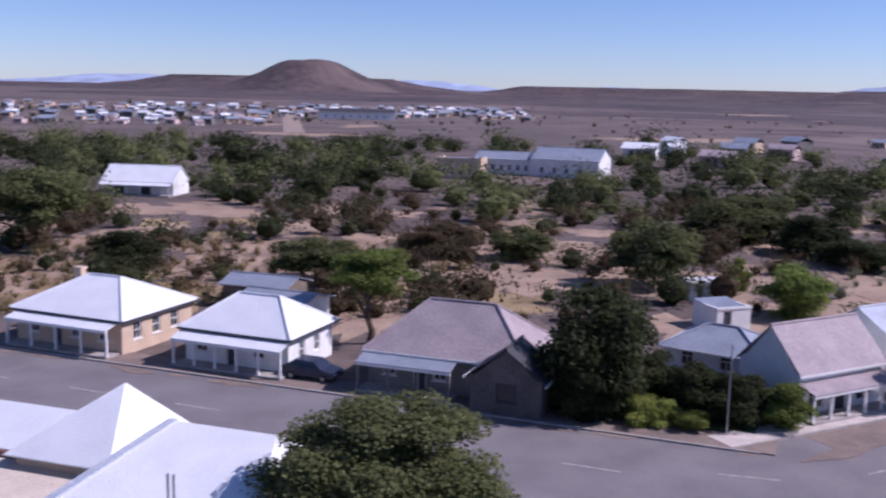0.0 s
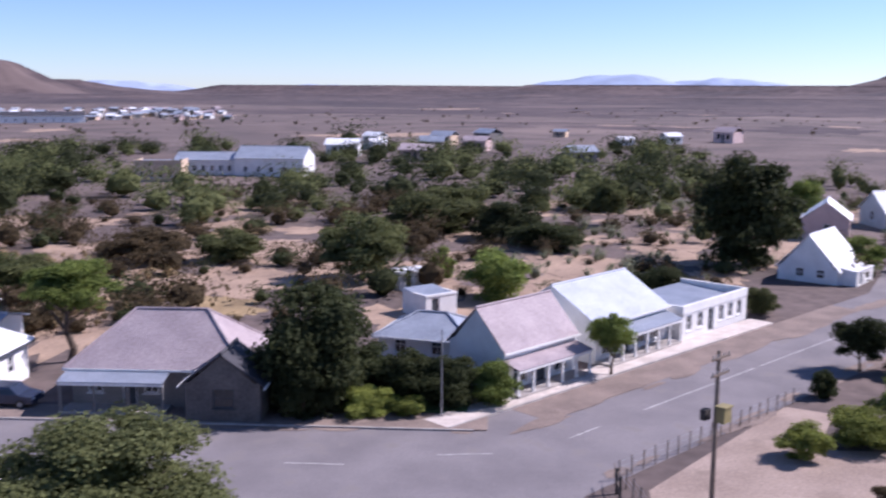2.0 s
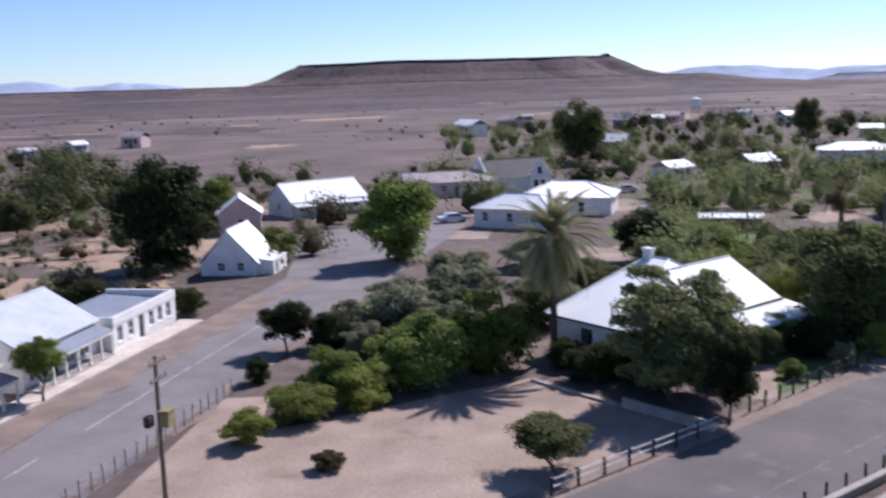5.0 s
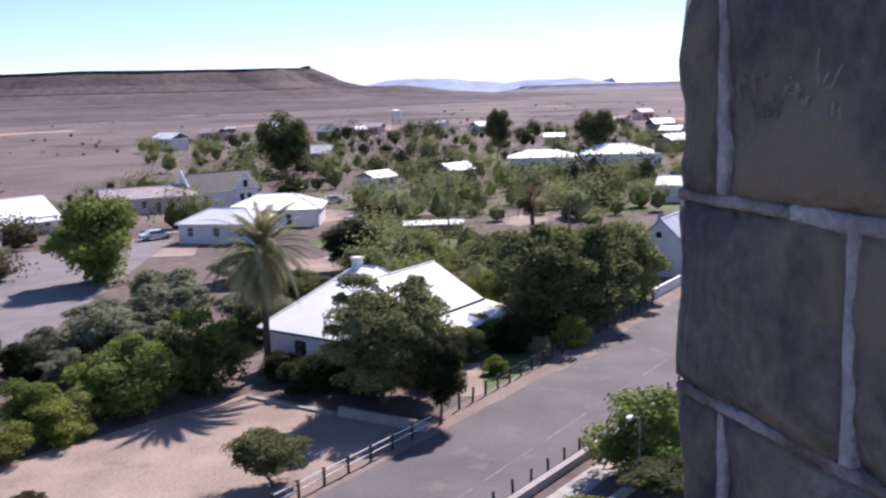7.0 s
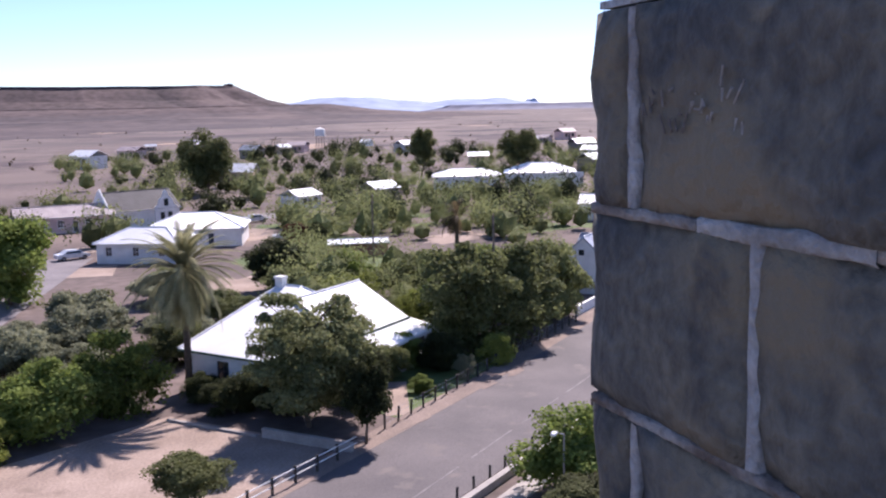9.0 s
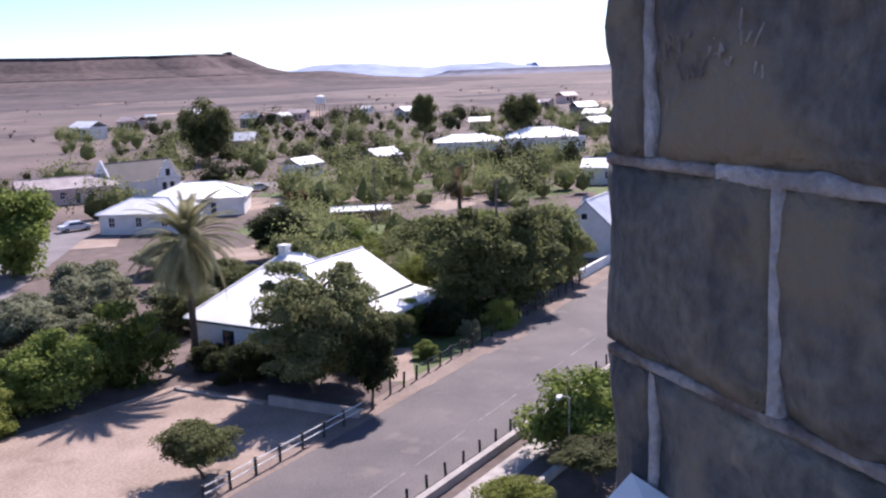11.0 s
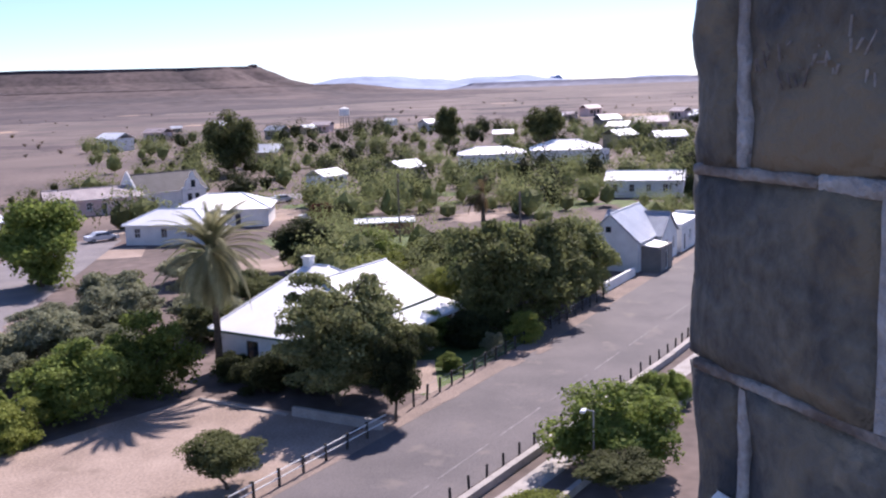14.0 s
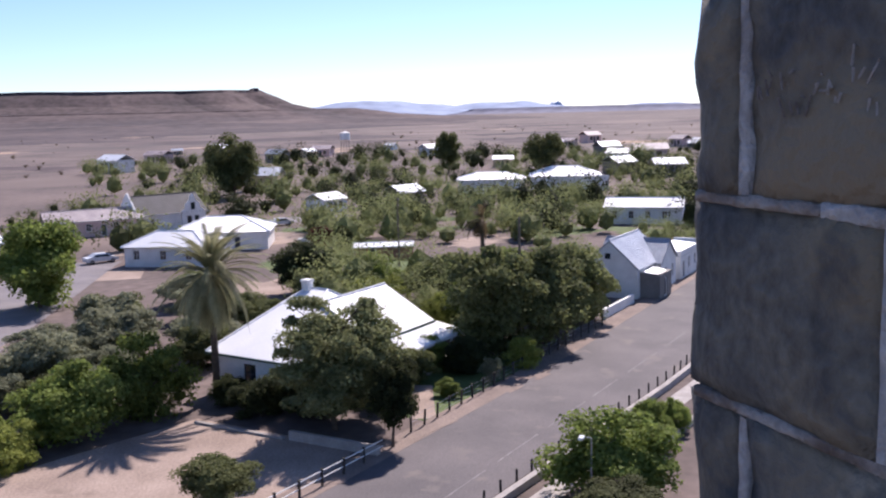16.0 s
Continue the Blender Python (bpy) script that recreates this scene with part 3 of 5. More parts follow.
# street of cottages
house("cream plastered cottage with a white hipped iron roof", -32.4, 74.7, -22.4, 10.0, 8.4, 2.8, 4.8, ROOF_W, CREAM, front=[W(1.2), DR(3.4), W(5.2), W(7.8)], side=[W(1.0), W(3.2), W(5.4)], trim=TRIM_D, hip=0.42, veranda=(1.5, 2.6, 2.2, 0.2, 9.8), posts=5, chimney=[(1.3, 5.5, 4.9)])
house("white cottage with a white hipped iron roof and veranda", -18.2, 69.8, -21.5, 8.5, 6.4, 2.8, 4.7, ROOF_W, WHITE, front=[W(0.9), DR(3.4), W(5.6)], side=[W(1.2, 0.9, 0.8, 1.2), W(3.4, 0.9, 0.8, 1.2)], veranda=(1.5, 2.55, 2.1, -0.2, 8.7), hip=0.40, posts=6, trim=TRIM_D)
house("low white back wing with an iron roof", -16.2, 77.6, -21.5, 6.0, 4.6, 3.0, 3.5, ROOF_G, WHITE, kind="gable", side=[W(1.5)], name="outbuilding", category="outbuilding")
house("grey cottage with a faded red hipped iron roof", -4.6, 64.9, -19.6, 10.8, 7.4, 2.8, 5.5, ROOF_P, GREYWALL, front=[W(1.0), DR(3.2), W(4.6)], side=[W(1.6), W(4.4)], veranda=(1.8, 2.55, 2.15, -0.2, 6.4), hip=0.41, posts=4, v_roof=ROOF_G, post_mat=GREYWALL)
house("gabled front wing of the grey cottage", 6.4, 58.2, 69.4, 3.4, 4.6, 2.5, 4.2, ROOF_D, WINGWALL, kind="gable", left=[W(1.4, 0.9, 1.3, 1.2)], name="house_wing", category="house wing", over=0.3, frame_mat=TRIM_D)
house("weathered shed with a grey iron roof", -19.6, 88.5, -18, 6.5, 4.0, 2.2, 2.7, ROOF_G, WOOD, kind="gable", name="shed", category="shed", front=[DR(2.5, 1.6, 1.9)])
house("long white farm shed with a pale iron roof", -60.2, 176.5, -8, 13.2, 7.0, 2.6, 5.0, ROOF_W, WHITE, kind="gable", name="shed", category="shed", front=[DR(2, 2.0, 2.2), DR(7, 2.0, 2.2)], veranda=(2.0, 2.4, 2.0, 0.0, 13.2), posts=6)

# shops round the corner
house("white gabled corner shop with a faded pink iron roof", 22.5, 59.5, 28.5, 7.8, 5.0, 3.0, 5.45, ROOF_P, WHITE, kind="gable", front=[W(1.0, 0.5, 1.4, 1.6), DR(3.4, 1.1), W(5.4, 0.5, 1.4, 1.6)], veranda=(1.5, 2.4, 2.0, -0.2, 7.8), posts=6, over=0.2, name="shop", category="shop")
house("white lean-to behind the shop with a grey iron roof", 16.3, 69.2, -34, 6.8, 5.2, 2.3, 3.5, ROOF_G, WHITE, kind="hip", left=[W(1.5)], front=[W(1.2), W(4)], name="outbuilding", category="outbuilding", hip=0.45)
house("tall white shop with a white gabled iron roof", 31.6, 64.6, 29.5, 9.8, 8.2, 3.0, 5.3, ROOF_L, WHITE, kind="gable", front=[W(0.8, 0.5, 1.6, 1.7), DR(3.4, 1.2), W(5.2, 0.5, 1.6, 1.7), W(7.4, 0.5, 1.4, 1.7)], veranda=(1.5, 2.55, 2.1, -0.1, 9.8), posts=7, over=0.2, name="shop", category="shop", v_roof=ROOF_G)
house("long flat-roofed white building with sash windows", 41.3, 68.9, 29.7, 11.0, 6.5, 2.15, 2.4, ROOF_G, WHITE, kind="flat", front=[W(0.6, 0.7, 0.9, 1.3), W(2.4, 0.7, 0.9, 1.3), DR(4.2), W(6.0, 0.7, 0.9, 1.3), W(7.6, 0.7, 0.9, 1.3), W(9.2, 0.7, 0.9, 1.3)], side=[W(2)], name="house", category="house")
house("small flat-roofed white outbuilding in a yard", 23.6, 82.0, 20, 3.4, 3.6, 1.9, 2.4, ROOF_G, WHITE, kind="flat", front=[DR(0.6, 0.9, 1.8)], side=[W(1.2, 0.7, 0.9, 1.0)], name="outbuilding", category="outbuilding", par=0.2)
house("tiny white outhouse in a yard", 24.4, 94.5, 12, 3.4, 2.0, 1.7, 2.1, ROOF_W, WHITE, kind="flat", front=[DR(0.7, 0.8, 1.6)], name="outbuilding", category="outbuilding", par=0.2)


# the gabled cottage at the bend, its gable towards the tower
def gable_front(label, x, y, turn, w, d, wall, ridge, roof, walls=WHITE, holes=(), side=(), lside=(), name="cottage", category="cottage", trim=None):
    """A house whose gable end is its front: the front left corner at x, y, w across the gable, d deep."""
    m = pose(x, y, 0, 0, 0, turn) @ pose(0, d, 0, 0, 0, -90)
    loc = m.to_translation()
    return house(label, loc.x, loc.y, turn - 90, d, w, wall, ridge, roof, walls, kind="gable", side=holes, back=side, front=lside, over=0.2, name=name, category=category, trim=trim)


gable_front("whitewashed cottage with a steep bright iron roof", 65.4, 90.3, -57, 6.4, 7.5, 1.6, 5.0, ROOF_W, holes=[W(1.6, 0.5, 0.9, 1.0), W(3.8, 0.5, 0.9, 1.0)], side=[W(0.8, 0.4, 0.8, 0.9), W(4.9, 0.4, 0.8, 0.9)])
house("low white lean-to porch on the gabled cottage", 70.4, 83.9, 33, 5.2, 1.8, 1.5, 1.6, ROOF_W, WHITE, kind="flat", front=[DR(0.8, 0.8, 1.4), W(2.8, 0.4, 1.0, 0.8)], name="porch", category="porch", par=0.1)
gable_front("pale pink gabled cottage behind a tall tree", 86, 114, -40, 6, 7, 3.0, 5.2, ROOF_W, PINK, holes=[W(2.4)])
house("long white house with a bright iron roof and veranda", 103.5, 118.4, -14, 13.8, 8, 2.7, 5.2, ROOF_W, WHITE, kind="gable", front=[W(1.5), W(4), DR(6.6), W(9), W(11.5)], left=[W(3)], veranda=(2.2, 2.4, 2.0, 0, 14.5), posts=6)
house("white house with a white hipped iron roof", 109.9, 86.8, -78.5, 11.5, 7.6, 2.85, 4.4, ROOF_W, WHITE, front=[W(1.2), W(5.0), W(8.6)], left=[W(2), W(5)], side=[W(3)], hip=0.42)
house("white house with a white hipped iron roof", 124, 89, -66, 14, 10, 2.8, 4.6, ROOF_W, WHITE, front=[W(2), W(6), DR(9)], left=[W(3)], hip=0.45)
house("long pale pink hall with a faded iron roof", 132, 120, -42, 16, 6, 2.9, 4.4, ROOF_P, PINK, kind="gable", front=[W(1.5), W(4), W(6.5), DR(9), W(11), W(13.5)], name="hall", category="hall")
dutch = house("white Cape Dutch house with gables and a dark roof", 144, 110, -27, 13, 8, 3.1, 6.0, ROOF_D, WHITE, kind="gable", front=[W(2), W(8.5)], side=[W(2), W(5)], left=[W(3)], name="gabled_house", category="house")
for gx in (10.2,):
    q = Geo()
    i = len(q.v)
    shape = [(-2.2, 0), (2.2, 0), (2.2, 3.2), (1.6, 3.5), (1.2, 4.6), (0.6, 5.0), (0.35, 5.9), (0, 6.2), (-0.35, 5.9), (-0.6, 5.0), (-1.2, 4.6), (-1.6, 3.5), (-2.2, 3.2)]
    n = len(shape)
    q.v += [(gx + a, -0.34, b) for a, b in shape] + [(gx + a, -0.004, b) for a, b in shape]
    q.f += [tuple(range(n)), tuple(range(2 * n - 1, n - 1, -1))] + [(k, n + k, n + (k + 1) % n, (k + 1) % n) for k in range(n)]
    part("gable", q, WHITE, dutch, "curved white plaster gable")
for gx in (10.2,):
    for wx, wz in ((-1.2, 0.9), (0.3, 0.9), (-0.4, 3.3)):
        q = Geo()
        q.box(gx + wx, -0.37, wz, gx + wx + 0.85, -0.345, wz + 1.3)
        part("window", q, GLASS, dutch)

q = Geo()
shape = [(-0.1, 0), (8.1, 0), (8.1, 3.2), (7.3, 3.6), (4.6, 6.3), (4.0, 6.8), (3.4, 6.3), (0.7, 3.6), (-0.1, 3.2)]
n = len(shape)
q.v += [(-0.36, a, b) for a, b in shape] + [(-0.05, a, b) for a, b in shape]
q.f += [tuple(range(n)), tuple(range(2 * n - 1, n - 1, -1))] + [(k, n + k, n + (k + 1) % n, (k + 1) % n) for k in range(n)]
part("gable", q, WHITE, dutch, "white plaster end gable")

# the white house behind the palm
house("long white house with a bright white hipped iron roof", 60.4, 40.6, -102.5, 7.6, 13.5, 3.1, 6.05, ROOF_W, WHITE, ends=(0.7, 2.8), mid=10.0, front=[W(3.1, 1.0, 1.15, 1.5), W(5.5, 1.0, 1.15, 1.5)], left=[W(4), W(9)], trim=TRIM_G, frame_mat=TRIM_D, chimney=[(0.9, 9.8, 6.7)], over=0.3)
house("white garden wing with a pale iron roof and veranda", 66.2, 30.5, -10, 8.6, 9.0, 3.05, 5.6, ROOF_W, WHITE, kind="gable", front=[W(1), DR(3.4), W(6.0)], name="house_wing", category="house wing", veranda=(3.0, 2.85, 2.35, 0.8, 9.2), posts=5, trim=TRIM_G, over=0.25)
# cottages along the third street
street_cottage = gable_front("white gabled cottage beside the street", 103.4, 22.6, -99, 6.0, 9.4, 3.3, 6.0, ROOF_L, side=[W(4), W(7)], trim=ROOF_G)
q = Geo()
q.box(9.98, 2.7, 4.2, 10.03, 3.3, 4.8)
part("attic_window", q, GLASS, street_cottage)
house("small dark grey porch with a white iron roof", 103.0, 14.4, -11, 3.6, 2.2, 2.5, 2.6, ROOF_W, GREYWALL, kind="flat", front=[DR(1.4)], name="porch", category="porch", par=0.12)
gable_front("white cross wing with a gable towards the street", 107.9, 15.0, -8, 6.0, 7.0, 3.1, 5.2, ROOF_G, holes=[W(1.2, 0.9, 0.8, 1.5), W(4.0, 0.9, 0.8, 1.5)], name="house_wing", category="house wing", trim=ROOF_G)
house("white flat-fronted house with a parapet beside the street", 115.4, 13.8, -8, 12, 4, 2.7, 3.0, ROOF_G, WHITE, kind="flat", front=[DR(1.0), W(3.4), W(6), W(9)], par=0.6)
house("long white house with dark windows and an iron roof", 168.5, 33, -86, 13, 7, 3.0, 4.2, ROOF_W, WHITE, kind="gable", front=[W(1.2), W(4), W(6.8), W(9.6)])
house("white school wing with a pale hipped roof", 224, 79, -72, 16, 9, 3.4, 4.8, ROOF_W, WHITE, front=[W(2), W(5), W(8), W(11)])
house("large white hall with a pale hipped roof", 234, 64, -76, 17, 11, 3.6, 5.6, ROOF_W, WHITE, front=[W(2), W(5), W(8), W(11), W(15), W(18)], name="hall", category="hall")
house("brick shed with a pale iron roof", 121.5, 58, -64, 8, 4.5, 1.8, 2.0, ROOF_W, BRICKRED, kind="gable", name="shed", category="shed", front=[DR(2, 0.9, 1.75)])
house("long hall with a dark roof in the township", -74, 600, 4, 46, 12, 4.0, 6.0, ROOF_D, WHITE, kind="gable", front=[W(4), W(9), W(14), W(19), W(24), W(29), W(34), W(39)], name="hall", category="hall")
house("long white school block with pale roofs", 8, 238, -16, 15, 9, 3.6, 5.0, ROOF_G, WHITE, kind="gable", front=[W(2), W(4), W(6), W(8), W(10), W(12)], name="school", category="school")
house("white school hall with a gabled iron roof", 21, 232, -22, 16, 12, 4.2, 6.5, ROOF_G, WHITE, kind="gable", front=[W(2), W(5), W(8), W(11)], side=[W(2), W(5), W(8)], name="school", category="school")
house("cream school classroom with a flat roof", -1, 222, -14, 10, 7, 4.0, 4.2, ROOF_G, CREAM, kind="flat", front=[W(1), W(3), W(5), W(7)], name="school", category="school")


# plants
def leaves(g, rng, centre, rad, n, size, flat=0.75, low=-0.5):
    """n small leaf plates on and in an ellipsoid shell."""
    d = rng.normal(size=(n, 3))
    d /= np.linalg.norm(d, axis=1)[:, None]
    d[:, 2] = np.where(d[:, 2] < low, -d[:, 2] * 0.6, d[:, 2])
    r = 0.66 + 0.47 * rng.random(n)
    p = np.array(centre) + d * r[:, None] * np.array(rad)
    nrm = d * 0.7 + rng.normal(size=(n, 3)) * 0.6 + np.array((0, 0, 0.35))
    nrm /= np.linalg.norm(nrm, axis=1)[:, None]
    u = np.cross(nrm, rng.normal(size=(n, 3)))
    u /= np.linalg.norm(u, axis=1)[:, None]
    v = np.cross(nrm, u)
    s = size * (0.6 + 0.8 * rng.random(n))[:, None]
    i = len(g.v)
    blade = np.stack([p - u * s, p + v * s * flat + u * s * 0.3, p + u * s * 0.55 - v * s * flat], 1).reshape(-1, 3)
    g.v += blade.tolist()
    g.f += [(i + 3 * k, i + 3 * k + 1, i + 3 * k + 2) for k in range(n)]


bm = bmesh.new()
bmesh.ops.create_icosphere(bm, subdivisions=1, radius=1)
ICO_V, ICO_F = [v.co.copy() for v in bm.verts], [tuple(v.index for v in f.verts) for f in bm.faces]
bm.free()


def core(g, rng, centre, rad, seed):
    """A lumpy solid inside a clump."""
    i = len(g.v)
    for v in ICO_V:
        k = 0.80 + 0.30 * noise.noise(v * 1.7 + Vector((seed, 0, 0)))
        g.v.append((centre[0] + v.x * rad[0] * k, centre[1] + v.y * rad[1] * k, centre[2] + v.z * rad[2] * k))
    g.f += [tuple(i + q for q in f) for f in ICO_F]


def crown(seed, material, clumps=16, per=170, size=0.085, shape=(1, 1, 1), spread=0.62, lump=0.42, solid=True, drop=0.0):
    """A crown of unit radius about its middle, made of leafy clumps."""
    rng = np.random.default_rng(seed)
    g = Geo()
    for k in range(clumps):
        d = rng.normal(size=3)
        d /= np.linalg.norm(d)
        r = spread * rng.random() ** 0.45
        c = d * r * np.array(shape)
        if drop:
            c[2] -= drop * r * r
        q = lump * (0.65 + 0.6 * rng.random())
        rad = (q * shape[0] ** 0.5, q * shape[1] ** 0.5, q * 0.8 * shape[2] ** 0.5)
        if solid:
            core(g, rng, c, tuple(x * 0.55 for x in rad), seed * 31 + k)
        leaves(g, rng, c, rad, per, size)
    fill = np.array(shape) * (spread + lump * 0.5)
    leaves(g, rng, (0, 0, 0), tuple(fill * 0.66), per * clumps // 9, size)
    return g.mesh("crown", material)


def trunk_mesh(seed, height, base, limbs=5, reach=0.5, lean=0.06, fork=0.45):
    """A tapered trunk of the given height with limbs spreading into the crown."""
    rng = np.random.default_rng(seed)
    g = Geo()
    p, r = Vector((0, 0, -0.05)), base
    for k in range(4):
        q = p + Vector((rng.normal() * lean * height, rng.normal() * lean * height, height / 4))
        g.tube(p, q, r, r * 0.8, 8)
        p, r = q, r * 0.8
        if k == 1:
            mid = q.copy()
    for k in range(limbs):
        a = 2 * math.pi * (k + rng.random() * 0.5) / limbs
        s = mid.lerp(p, (k % 3) / 2)
        e = s + Vector((math.cos(a) * reach * height, math.sin(a) * reach * height, height * fork * (0.6 + rng.random() * 0.6)))
        m = s.lerp(e, 0.5) + Vector((0, 0, height * 0.06))
        g.tube(s, m, base * 0.45, base * 0.3, 6)
        g.tube(m, e, base * 0.3, base * 0.1, 6)
        e2 = m + Vector((math.cos(a + 0.8), math.sin(a + 0.8), 0.9)) * (reach * height * 0.5)
        g.tube(m, e2, base * 0.22, base * 0.07, 5)
    return g.mesh("trunk", BARK)


CROWNS = {}
for key, material, kw in (
    ("olive", L_OLIVE, dict(clumps=44, per=330, size=0.036, lump=0.26, spread=0.72)),
    ("dark", L_DARK, dict(clumps=40, per=360, size=0.036, lump=0.29, spread=0.7)),
    ("green", L_GREEN, dict(clumps=42, per=340, size=0.036, lump=0.27, spread=0.72)),
    ("bright", L_BRIGHT, dict(clumps=38, per=330, size=0.036, lump=0.27, spread=0.7)),
    ("grey", L_GREY, dict(clumps=56, per=220, size=0.034, lump=0.2, spread=0.76)),
    ("brown", L_BROWN, dict(clumps=38, per=260, size=0.036, lump=0.25, spread=0.72)),
    ("garden", L_GARDEN, dict(clumps=54, per=330, size=0.033, lump=0.24, spread=0.76)),
    ("red", L_RED, dict(clumps=30, per=260, size=0.04, lump=0.28, spread=0.7)),
):
    CROWNS[key] = [crown(10 * len(CROWNS) + s, material, **kw) for s in range(3)]
TRUNKS = [trunk_mesh(s, 1.0, 0.055) for s in range(3)]
made = 0


def tree(label, x, y, height, width, look_of="green", trunk=0.25, name="tree", category="tree", squash=1.0, group=""):
    """A tree or bush: crown from trunk * height up to height."""
    global made
    made += 1
    rng = random.Random(made * 17)
    t = thing(name, label, category, x, y, 0, rng.uniform(0, 360), group)
    c = part("crown", CROWNS[look_of][made % 3], None, t)
    lo = height * trunk if trunk >= 0.04 else (-0.12 if trunk else -0.22) * height
    rz = (height - lo) / 2
    c.matrix_local = Matrix.LocRotScale((0, 0, lo + rz * 0.98), None, (width / 2, width / 2 * squash, rz))
    tr = part("trunk", TRUNKS[made % 3], None, t)
    th = max(lo, 0) + rz * 0.8
    tr.matrix_local = Matrix.LocRotScale((0, 0, 0), None, (th * max(0.8, min(1.5, width / height)), th * max(0.8, min(1.5, width / height)), th))
    return t


